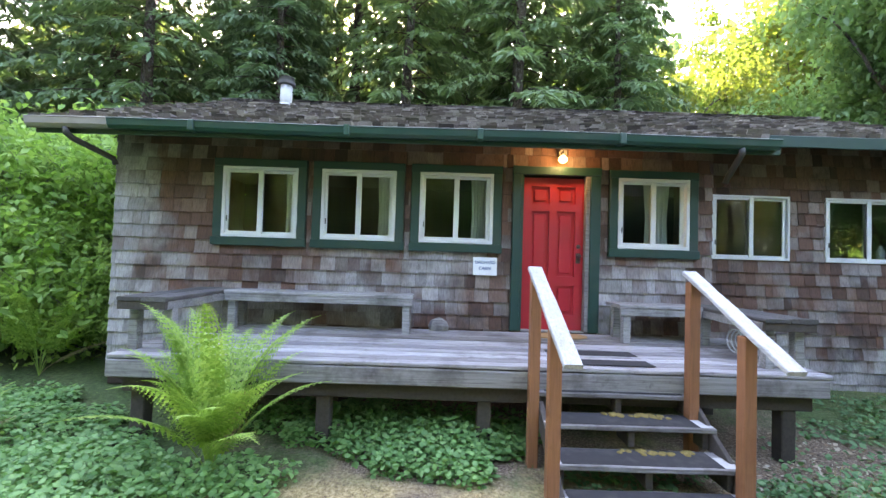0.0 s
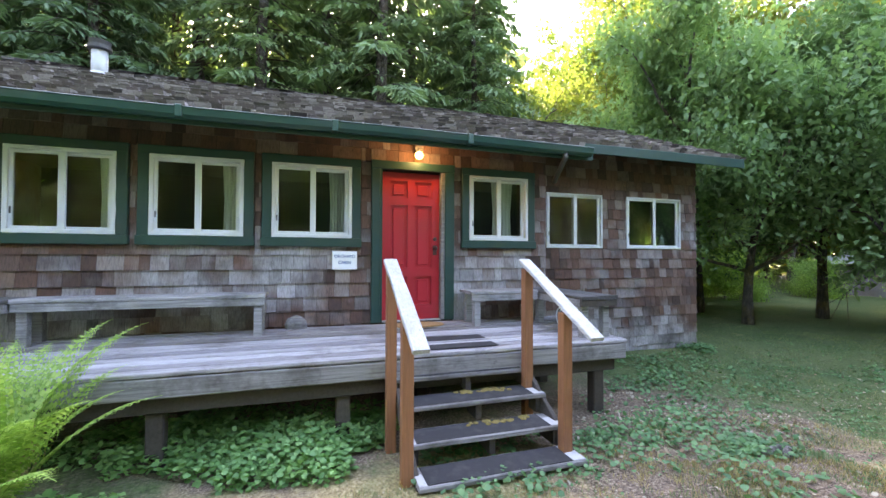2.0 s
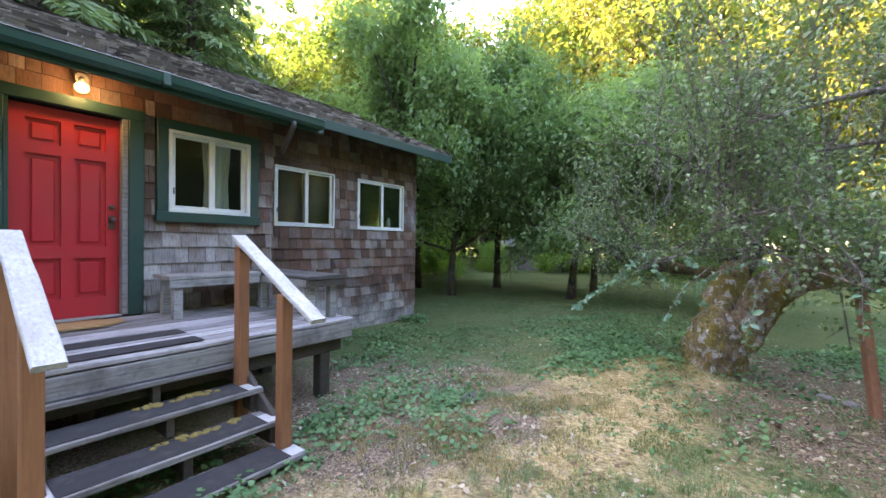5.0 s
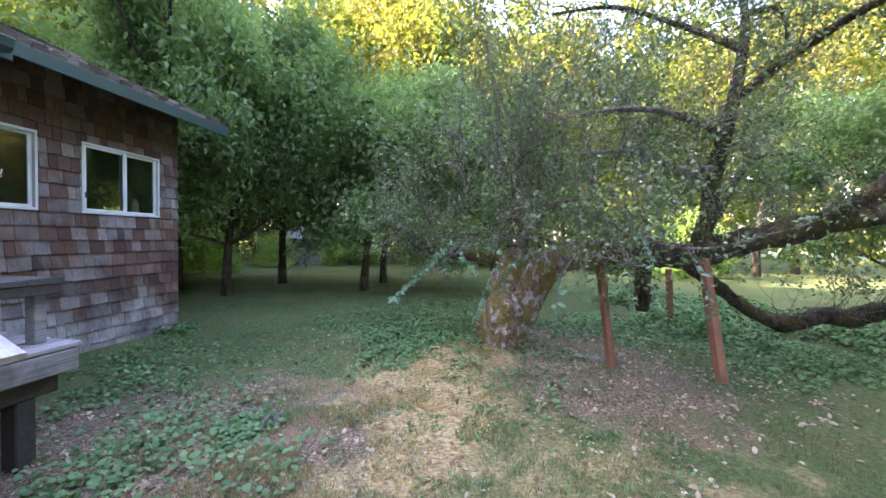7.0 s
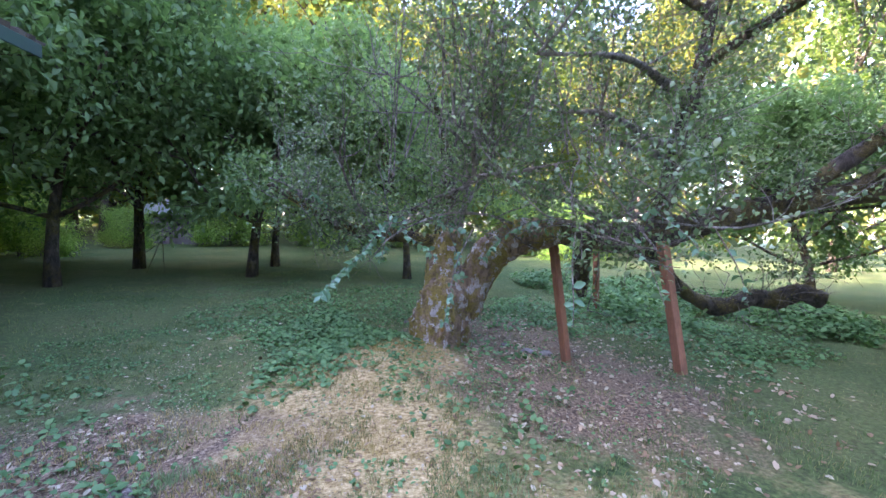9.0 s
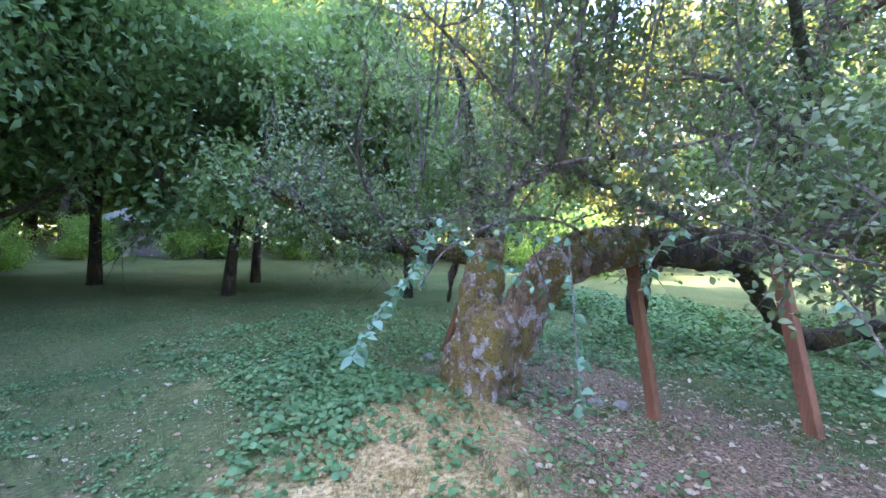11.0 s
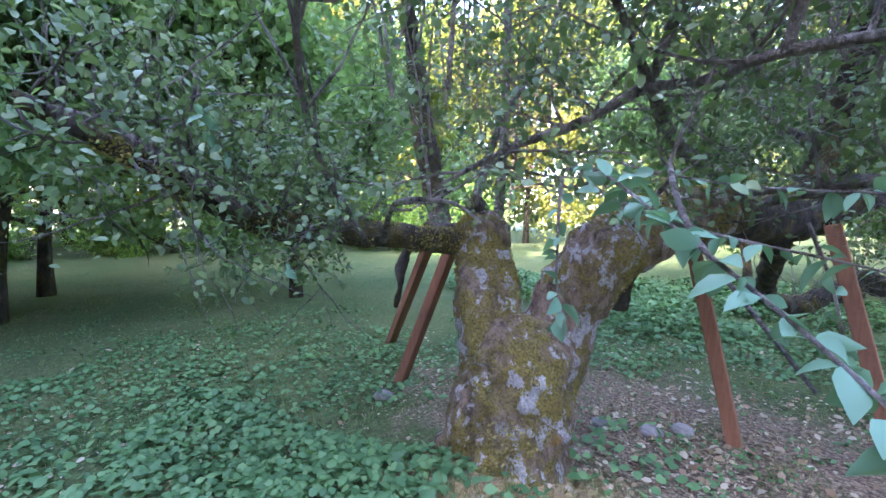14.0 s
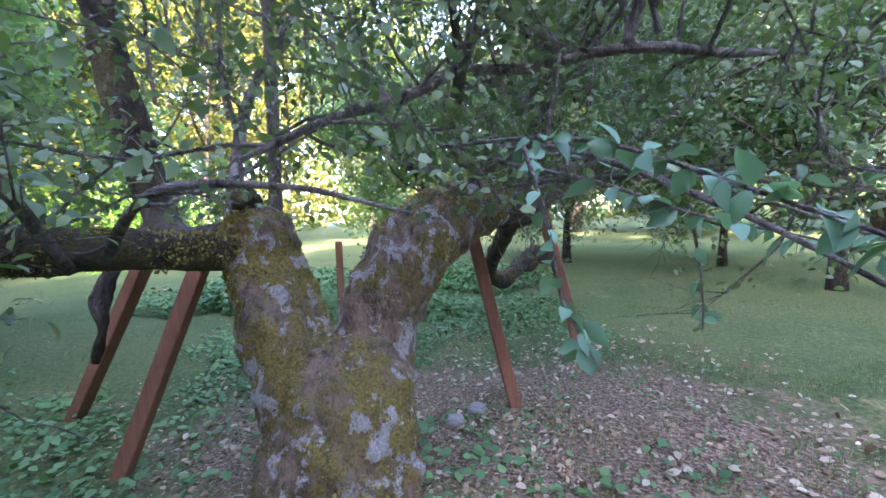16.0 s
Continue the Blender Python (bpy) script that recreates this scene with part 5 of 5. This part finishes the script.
    sprays = [([(6.2, 0.6, 1.62), (5.8, 0.9, 1.56), (5.5, 1.05, 1.42), (5.21, 1.18, 1.26), (4.98, 1.32, 1.12), (4.8, 1.42, 1.0)], 130),
              ([(5.9, 0.92, 1.55), (5.85, 0.98, 1.4), (5.82, 1.01, 1.25), (5.76, 1.04, 1.14)], 17),
              ([(5.5, 0.42, 1.42), (5.46, 0.36, 1.25), (5.44, 0.33, 1.1), (5.44, 0.33, 1.02)], 11),
              ([(6.0, 0.7, 1.55), (5.75, 0.85, 1.47), (5.57, 0.79, 1.4), (5.3, 0.68, 1.33), (5.05, 0.6, 1.25)], 40),
              ([(6.4, 0.2, 1.75), (6.0, 0.45, 1.62), (5.6, 0.5, 1.52), (5.2, 0.35, 1.48)], 34),
              ([(7.3, 1.3, 1.4), (7.15, 1.45, 1.25), (7.06, 1.52, 1.12)], 6),
              ([(4.6, -0.3, 1.5), (4.25, -0.12, 1.32), (4.08, -0.06, 1.12), (4.03, -0.04, 0.98)], 20),
              ([(4.6, -0.7, 1.5), (4.3, -0.66, 1.3), (4.1, -0.64, 1.08)], 16),
              ([(5.4, 0.25, 1.48), (4.95, 0.45, 1.25), (4.7, 0.55, 1.02), (4.54, 0.6, 0.86)], 30),
              ([(4.3, -1.1, 1.55), (4.15, -1.15, 1.3), (4.1, -1.2, 1.05)], 16),
              ([(5.3, -0.5, 1.6), (5.0, -0.1, 1.55), (4.75, 0.2, 1.42), (4.6, 0.35, 1.3)], 30),
              ([(4.9, -0.9, 1.65), (4.5, -0.8, 1.65), (4.1, -0.75, 1.5), (3.9, -0.7, 1.38)], 30),
              ([(7.3, 1.6, 1.6), (7.0, 1.75, 1.75), (6.7, 1.8, 1.8)], 20)]
    for pts, count in sprays:
        line = bez(pts, 8)
        sp_ob = part("spray", Geo().tube([tuple(p) for p in line], taper([0.006, 0.002], len(line)), 5), M_TWIG, root, "thin twig with large pale blue-green leaves", True)
        for i in range(count):
            q = line[min(len(line) - 1, int((0.15 + 0.85 * (i / count) ** 0.8) * len(line)))]
            ob = new("leaf", lm[i % 4])
            ob.parent = sp_ob
            s = rng.uniform(0.42, 0.92)
            d = Vector((rng.normal(), rng.normal(), rng.normal(-0.3, 0.7))).normalized()
            ob.matrix_basis = Matrix.LocRotScale(q, d.to_track_quat("Y", "Z") @ Euler((0, rng.normal(0, 0.8), 0)).to_quaternion(), (s, s, s))
    tagged(root, "ancient leaning apple tree with mossy forked trunk and low propped limbs", "tree")


old_apple_tree()


def prop_post(foot, head, w=0.075):
    f, h = Vector(foot), Vector(head)
    root = empty("limb_prop", foot)
    d = h - f
    m = d.to_track_quat("Z", "Y").to_matrix().to_4x4()
    g = Geo().box((-w / 2, -w / 2, -0.12), (w / 2, w / 2, d.length), m, 0.006)
    part("post", g, M_PROP, root)
    tagged(root, "leaning red-brown wooden post propping up the apple limb", "prop post", "apple tree props")


prop_post((6.3, -1.1, -0.02), (6.58, -0.98, 1.36), 0.085)
prop_post((5.86, -2.2, 0.0), (6.2, -2.12, 1.40), 0.1)
prop_post((8.28, 0.36, 0.0), (7.76, 0.14, 1.24), 0.085)
prop_post((9.36, 0.0, 0.0), (8.36, -0.04, 1.36), 0.09)
prop_post((8.98, -2.9, 0.0), (8.9, -2.8, 1.1), 0.09)


# ---- ferns and ground plants ----
def fern(x, y, n, reach, seed, label, mat=M_FERN):
    rng = np.random.default_rng(seed)
    root = empty("fern", (x, y, ground_z(x, y)))
    for i in range(n):
        a = i * 2.4 + rng.uniform(-0.4, 0.4)
        R = reach * rng.uniform(0.75, 1.25)
        H = reach * rng.uniform(1.15, 1.85)
        out = np.array([math.cos(a), math.sin(a), 0])
        side = np.array([-out[1], out[0], 0])
        lean = rng.uniform(0.35, 1.1)
        dead = i == 3 or (n > 20 and i == 11)
        if dead:
            H *= 0.45
        t = np.linspace(0, 1, 26)
        c = out * (R * lean * t ** 1.25)[:, None] + np.array([0, 0, 1]) * (H * (1.55 * t - 0.75 * t * t) * (1.25 - 0.5 * lean))[:, None]
        P, D, N, L = [], [], [], []
        for k in range(7, 26):
            f = t[k]
            ln = reach * 0.165 * math.sin(math.pi * min(1, (f + 0.05)) ** 0.8) + 0.01
            tang = c[k] - c[k - 1]
            tang /= np.linalg.norm(tang)
            for sd in (-1, 1):
                way = side * sd + tang * 0.45 + np.array([0, 0, -0.12])
                # leaflets along each pinna
                for u in np.linspace(0.0, 0.85, 5):
                    for s2 in (-1, 1):
                        P.append(c[k] + way * ln * u)
                        D.append(way * 0.55 + tang * s2 * 0.8)
                        N.append(np.cross(side, tang) * -1 + np.array([0, 0, 0.6]) + rng.normal(0, 0.12, 3))
                        L.append(ln * 0.36 * (1.08 - u))
        L = np.array(L)
        fr = part("frond", Geo().tube([tuple(q) for q in c[::3]], taper([0.006, 0.0015], len(c[::3])), 4), M_DEADFERN if dead else mat, root)
        tagged(part("frond_blade", leaf_mesh("frond_blade", M_DEADFERN if dead else mat, P, D, N, L, L * 0.62, 0.05), None, fr, "brown withered leaflets" if dead else ""), kind="stuff")
    tagged(root, label, "fern")


fern(-1.85, 3.2, 32, 1.08, 5, "large bright green fern with a brown withered frond before the porch")
fern(-5.6, 5.6, 16, 1.0, 8, "green sword fern beside the cabin corner")
fern(-6.7, 6.4, 16, 1.1, 9, "green sword fern beside the cabin corner")
fern(-4.3, 3.4, 12, 0.6, 10, "small green fern in the ground cover")


def scatter(name, mat, spots, size, label, category, lift=0.12, up=0.6, width=0.85, seed=1, flat=False, clump=None):
    rng = np.random.default_rng(seed)
    P = []
    for cx, cy, rx, ry, k in spots:
        a, r = rng.uniform(0, 6.2832, k), np.sqrt(rng.uniform(0, 1, k))
        w = 1 + 0.25 * np.sin(a * 3 + cx) + 0.15 * np.sin(a * 7 + cy)
        x, y = cx + rx * r * w * np.cos(a), cy + ry * r * w * np.sin(a)
        h = lift * (1 - 0.6 * r * r) * rng.uniform(0.05, 1.1, k)
        P.append(np.stack([x, y, np.array([ground_z(u, v) for u, v in zip(x, y)]) + 0.006 + h], 1))
    P = np.concatenate(P)
    if clump is not None:
        P = P[[noise.noise(Vector((u * 1.7, v * 1.7, seed))) + 0.7 * noise.noise(Vector((u * 5.5, v * 5.5, seed))) > clump for u, v, _ in P]]
    k = len(P)
    D = unit(rng, k) * (1, 1, 0.35)
    N = unit(rng, k) * 0.55 + np.array([0, 0, 1])
    if not flat and up > 1:
        D, N = unit(rng, k) * 0.45 + np.array([0, 0, 1]), unit(rng, k)
    L = rng.uniform(0.6, 1.3, k) * size
    return tagged(part(name, leaf_mesh(name, mat, P, D, N, L, L * width, 0.12, up < 1), None), label, category, kind="stuff")


scatter("ground_cover", M_IVY, [(0.0, 3.95, 0.95, 0.6, 6500), (-1.0, 4.35, 1.0, 0.6, 4000), (0.4, 4.4, 0.8, 0.4, 900), (-3.0, 2.9, 1.1, 0.8, 6500), (-4.6, 3.9, 1.2, 1.0, 6500), (-2.6, 2.2, 0.9, 0.5, 1800), (-6.2, 4.2, 1.4, 1.2, 2600), (-4.4, 2.4, 1.2, 0.7, 2200), (-1.7, 2.9, 0.6, 0.5, 1200)], 0.055, "dense bright green leafy ground cover by the porch", "ground cover", 0.26)
scatter("weeds", M_WEED, [(7.05, 1.35, 0.75, 0.55, 2600), (7.8, 1.9, 0.9, 0.7, 1700), (6.3, 1.7, 0.8, 0.6, 900), (7.2, 5.75, 0.35, 0.25, 420), (1.7, 2.7, 0.8, 0.3, 260), (1.7, 3.5, 0.7, 0.3, 500), (3.4, 3.2, 0.8, 0.5, 260), (4.5, 3.4, 0.9, 0.7, 260), (4.1, 2.55, 0.35, 0.25, 420), (3.6, 3.0, 1.2, 0.8, 500), (2.9, 3.2, 0.6, 0.4, 260), (5.0, 4.6, 0.8, 0.4, 300), (3.5, 2.0, 0.5, 0.4, 160), (9, 2.6, 1.6, 1.2, 1500), (8.6, -1.6, 1.4, 1.0, 2000), (8.8, 0.6, 1.2, 1.2, 1000), (10, 1.2, 1.6, 1.6, 700), (7.4, -3.6, 1.8, 1.0, 2600), (5.9, 5.3, 1.2, 0.4, 400), (5.2, 4.2, 1.4, 0.8, 500), (6.6, -0.2, 0.7, 0.5, 200), (5.2, 0.2, 1.0, 0.8, 250), (6.1, 0.75, 0.6, 0.25, 160)], 0.055, "low green weeds under the apple tree", "weeds", 0.1, seed=2)
scatter("undergrowth", M_WEED, [(8.2, -6.0, 1.8, 0.9, 5000), (10.2, -4.6, 1.8, 0.9, 5500), (11.6, -3.4, 1.3, 1.0, 3500), (9.0, -3.2, 1.5, 0.9, 2500)], 0.07, "dark green knee-high undergrowth past the apple tree", "undergrowth", 0.42, seed=12)
scatter("grass", M_GRASS, [(3.0, 0.0, 4.5, 3.2, 42000), (9, 3.5, 5.5, 3.5, 46000), (3.4, 0.3, 2.4, 1.6, 20000), (6, -4, 5, 2.5, 12000), (14, 0, 6, 6, 12000)], 0.042, "thin short green grass", "grass", 0.0, 2, 0.09, 3, clump=0.0)
scatter("grass_tufts", M_TUFT, [(3.0, 0.95, 0.55, 0.35, 2600), (2.5, 1.5, 0.35, 0.25, 1200), (3.9, 0.1, 0.7, 0.4, 1600), (4.3, 2.2, 0.3, 0.2, 700), (3.3, -0.6, 0.8, 0.5, 1600), (1.8, 0.9, 0.5, 0.3, 1000)], 0.06, "blue-green grass tufts in the dry lawn", "grass", 0.0, 2, 0.08, 14, clump=0.1)
scatter("dry_grass", M_STRAW, [(4.9, 1.3, 1.6, 0.8, 5000), (2.6, 2.2, 1.3, 0.8, 4500), (-0.4, 2.5, 1.4, 0.5, 4000), (3.8, 1.8, 1.2, 0.8, 3500), (6.2, 0.9, 0.6, 0.4, 3000), (2.5, 1.2, 2.0, 1.2, 6000), (4.0, 2.8, 1.5, 0.8, 4000)], 0.045, "straw-dry grass patches", "grass", 0.0, 2, 0.09, 4, clump=-0.05)
scatter("fallen_leaves", M_LITTER, [(5.4, -0.9, 1.9, 1.3, 800), (7.4, -0.6, 1.6, 1.3, 700), (4.2, 0.2, 2.0, 1.4, 260), (3.9, 3.3, 1.4, 1.0, 700), (3.0, 1.5, 2, 1.2, 500), (6.2, -2.5, 2.0, 1.0, 500), (8, 2.5, 2.5, 1.5, 300), (1, 1.5, 2.5, 1, 150)], 0.055, "scattered brown and pale fallen leaves", "fallen leaves", 0.006, 0.3, 0.6, 5, True)
scatter("litter", M_LITTER, [(3.0, 0.8, 3.5, 2.6, 5200), (5.6, 0.2, 2.6, 2.2, 5200), (4.0, 3.2, 1.8, 1.0, 3200), (7.6, -0.6, 2.0, 2.0, 3200), (0, 2.2, 2.5, 1.0, 1500), (8, 3, 3, 2, 4500)], 0.024, "small flakes of leaf litter and dry stalks", "leaf litter", 0.004, 0.3, 0.4, 6, True, clump=-0.15)
scatter("clover", M_WEED, [(3.2, 0.4, 3.2, 2.2, 3600), (5.0, 2.6, 2.2, 1.4, 2200), (6.2, -1.2, 2.2, 1.6, 2000), (9, 3, 3.4, 2.2, 9000), (7, 4, 2.0, 1.2, 3000)], 0.03, "small clover-like weeds in the lawn", "weeds", 0.03, 0.5, 0.85, 7, clump=0.12)
g = Geo()
for i, (x, y, l, a) in enumerate(((4.2, 2.42, 0.34, 0.2), (4.26, 2.34, 0.26, 0.5))):
    g = Geo().tube([(x - l / 2 * math.cos(a), y - l / 2 * math.sin(a), ground_z(x, y) + 0.03), (x, y, ground_z(x, y) + 0.045), (x + l / 2 * math.cos(a), y + l / 2 * math.sin(a), ground_z(x, y) + 0.03)], [0.03, 0.036, 0.028], 8, 0.25, i)
    tagged(part("stick", g, M_TWIG, smooth=True), "short pale rotten stick on the ground", "stick", "fallen sticks")
for i, (x, y, r) in enumerate(((8.05, 0.62, 0.07), (6.65, -0.75, 0.07), (6.9, -0.55, 0.06), (6.55, -0.95, 0.08))):
    z = ground_z(x, y)
    g = Geo().tube([(x, y, z - 0.03), (x, y, z + r * 0.3), (x, y, z + r * 0.6), (x, y, z + r * 0.75)], [r, r * 1.05, r * 0.7, r * 0.2], 10, 0.3, i * 3)
    tagged(part("rock", g, M_BEAM, smooth=True), "small half-buried grey rock", "rock", "rocks under the tree")


def far_shed():
    root = empty("shed", (26.5, 11.8, 0))
    part("wall", box((-2.5, -1.5, -0.1), (2.5, 1.5, 1.5), 0.02), M_BEAM, root)
    g = Geo()
    g.v = [(-2.8, -1.8, 1.45), (2.8, -1.8, 1.45), (2.8, 0, 2.2), (-2.8, 0, 2.2), (2.8, 1.8, 1.45), (-2.8, 1.8, 1.45)]
    g.f = [[0, 1, 2, 3], [3, 2, 4, 5], [0, 3, 5], [1, 4, 2], [0, 5, 4, 1]]
    part("roof", g, M_METAL, root, "pale grey roof")
    tagged(root, "low pale grey shed far beyond the orchard", "shed")


far_shed()


# ---- shingles, last ----
def shingle_shapes(mat, depth, height):
    out = []
    for w in (0.11, 0.145, 0.17, 0.195, 0.22, 0.26):
        for s in range(2):
            r = random.Random(int(w * 1000) + s)
            e = [r.uniform(-0.006, 0.006) for _ in range(4)]
            v = [(0.004, -depth, e[0]), (w - 0.004, -depth, e[1]), (w - 0.002, -0.004, height), (0.002, -0.004, height), (0.002, 0.004, e[0]), (w - 0.002, 0.004, e[1]), (w - 0.002, 0.0, height), (0.002, 0.0, height)]
            f = [[0, 1, 2, 3], [0, 4, 5, 1], [1, 5, 6, 2], [0, 3, 7, 4], [3, 2, 6, 7]]
            out.append((w, v, f))
    return out


def clad(wall, x0, x1, y, z0, z1, row, blocks, stretch, seed):
    """Courses of shingles; those on the stretch (x from, to) are pieces of their own, the rest one part."""
    rng = random.Random(seed)
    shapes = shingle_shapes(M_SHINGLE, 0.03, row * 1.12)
    meshes = {}
    rest = Geo()
    count = 0
    n = int((z1 - z0) / row) + 1
    for j in range(n):
        zb = z0 + j * row
        x = x0 - rng.uniform(0, 0.06)
        while x < x1 - 0.01:
            k = rng.randrange(len(shapes))
            w, v, f = shapes[k]
            a, b = max(x, x0), min(x + w, x1)
            x += w
            if b - a < 0.02:
                continue
            zt = min(zb + row * 1.12, z1)
            dz = rng.uniform(-0.004, 0.004)
            pieces = [(a, b, zb, zt)]
            for p, q, c, d in blocks:
                nxt = []
                for a2, b2, c2, d2 in pieces:
                    if b2 <= p or a2 >= q or d2 <= c + 0.004 or c2 >= d - 0.004:
                        nxt.append((a2, b2, c2, d2))
                        continue
                    if a2 < p:
                        nxt.append((a2, p, c2, d2))
                    if b2 > q:
                        nxt.append((q, b2, c2, d2))
                    if c2 < c:
                        nxt.append((max(a2, p), min(b2, q), c2, c))
                    if d2 > d:
                        nxt.append((max(a2, p), min(b2, q), d, d2))
                pieces = nxt
            for a2, b2, c2, d2 in pieces:
                if b2 - a2 < 0.015 or d2 - c2 < 0.01:
                    continue
                whole = abs(b2 - a2 - w) < 1e-6 and abs(d2 - c2 - row * 1.12) < 1e-6
                if whole and stretch[0] < a2 < stretch[1] and count < 300:
                    if k not in meshes:
                        g = Geo()
                        g.v, g.f = v, f
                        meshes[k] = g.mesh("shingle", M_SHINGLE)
                    ob = new("shingle", meshes[k])
                    ob.parent = wall
                    ob.location = (a2, y, c2 + dz)
                    count += 1
                else:
                    t = (d2 - zb) / (row * 1.12)
                    s = (c2 - zb) / (row * 1.12)
                    dep0, dep1 = 0.03 * (1 - s) + 0.004 * s, 0.03 * (1 - t) + 0.004 * t
                    q = len(rest.v)
                    e0, e1 = rng.uniform(-0.005, 0.005), rng.uniform(-0.005, 0.005)
                    rest.v += [(a2 + 0.002, y - dep0, c2 + e0), (b2 - 0.002, y - dep0, c2 + e1), (b2 - 0.002, y - dep1, d2), (a2 + 0.002, y - dep1, d2), (a2 + 0.002, y + 0.004, c2), (b2 - 0.002, y + 0.004, c2), (b2 - 0.002, y, d2), (a2 + 0.002, y, d2)]
                    rest.f += [[q + i for i in h] for h in f]
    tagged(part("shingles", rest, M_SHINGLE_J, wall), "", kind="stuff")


blocks = [(a - 0.125, b + 0.125, WIN_Z[0] - 0.115, WIN_Z[1] + 0.105) for a, b in WINDOWS] + [(0.91, 2.09, 0.0, 3.035)]
clad(wall_front, LEFT_X, MID_X, WALL_Y + 0.028, 0.1, 3.44, 0.182, blocks, (-0.9, 3.6), 21)
blocks = [(a, b, *SIDE_Z) for a, b in SIDE_WINDOWS]
clad(wall_side, MID_X + 0.002, RIGHT_X, SIDE_Y + 0.028, -0.12, 3.72, 0.182, blocks, (4.2, 7.4), 22)


def shakes():
    rng = random.Random(33)
    rest, count, meshes = Geo(), 0, []
    f = [[0, 1, 2, 3], [0, 4, 5, 1], [1, 5, 6, 2], [0, 3, 7, 4], [3, 2, 6, 7]]
    up = Vector((0, 1, SLOPE)).normalized()
    nrm = Vector((0, -SLOPE, 1)).normalized()
    row = 0.14
    for j in range(int((RIDGE_Y - EAVE_Y) / up.y / row) + 1):
        s = j * row
        y = EAVE_Y - 0.05 + s * up.y
        x = ROOF_L - 0.03
        while x < ROOF_R:
            w = rng.uniform(0.09, 0.2)
            if x < ROOF_M - 0.1 or y > SIDE_EAVE_Y - 0.06:
                e, lift = rng.uniform(-0.025, 0.025), rng.uniform(0.018, 0.075)
                o = Vector((x, EAVE_Y, EAVE_Z)) + up * (s - 0.05 + e)
                L = 0.22 - e
                def at(u, v, h):
                    return tuple(Vector((x + u, EAVE_Y, EAVE_Z)) + up * (s - 0.05 + v) + nrm * h)
                c = [at(0.003, e, lift), at(w - 0.003, e + rng.uniform(-0.008, 0.008), lift + rng.uniform(-0.006, 0.008)), at(w - 0.003, 0.2, 0.012), at(0.003, 0.2, 0.012), at(0.003, e, 0.0), at(w - 0.003, e, 0.0), at(w - 0.003, 0.2, 0.002), at(0.003, 0.2, 0.002)]
                if j < 5 and 0.2 < x < 7.8 and count < 300:
                    g = Geo()
                    o = Vector(c[4])
                    g.v, g.f = [tuple(Vector(q) - o) for q in c], f
                    if len(meshes) < 24:
                        meshes.append((w, g.mesh("shake", M_ROOF)))
                    wm, me = min(meshes, key=lambda t: abs(t[0] - w))
                    ob = new("shake", me)
                    ob.parent = roof
                    ob.location = o
                    count += 1
                else:
                    q = len(rest.v)
                    rest.v += c
                    rest.f += [[q + i for i in h] for h in f]
            x += w
    tagged(part("shakes", rest, M_ROOF_J, roof), "", kind="stuff")
    g = Geo()
    x = ROOF_L
    z = roof_z(RIDGE_Y)
    while x < ROOF_R - 0.1:
        g.box((x, RIDGE_Y - 0.12, z + 0.01 + rng.uniform(0, 0.02)), (x + 0.3, RIDGE_Y + 0.12, z + 0.05 + rng.uniform(0, 0.02)))
        x += rng.uniform(0.13, 0.2)
    tagged(part("ridge_caps", g, M_ROOF_J, roof), "", kind="stuff")


shakes()
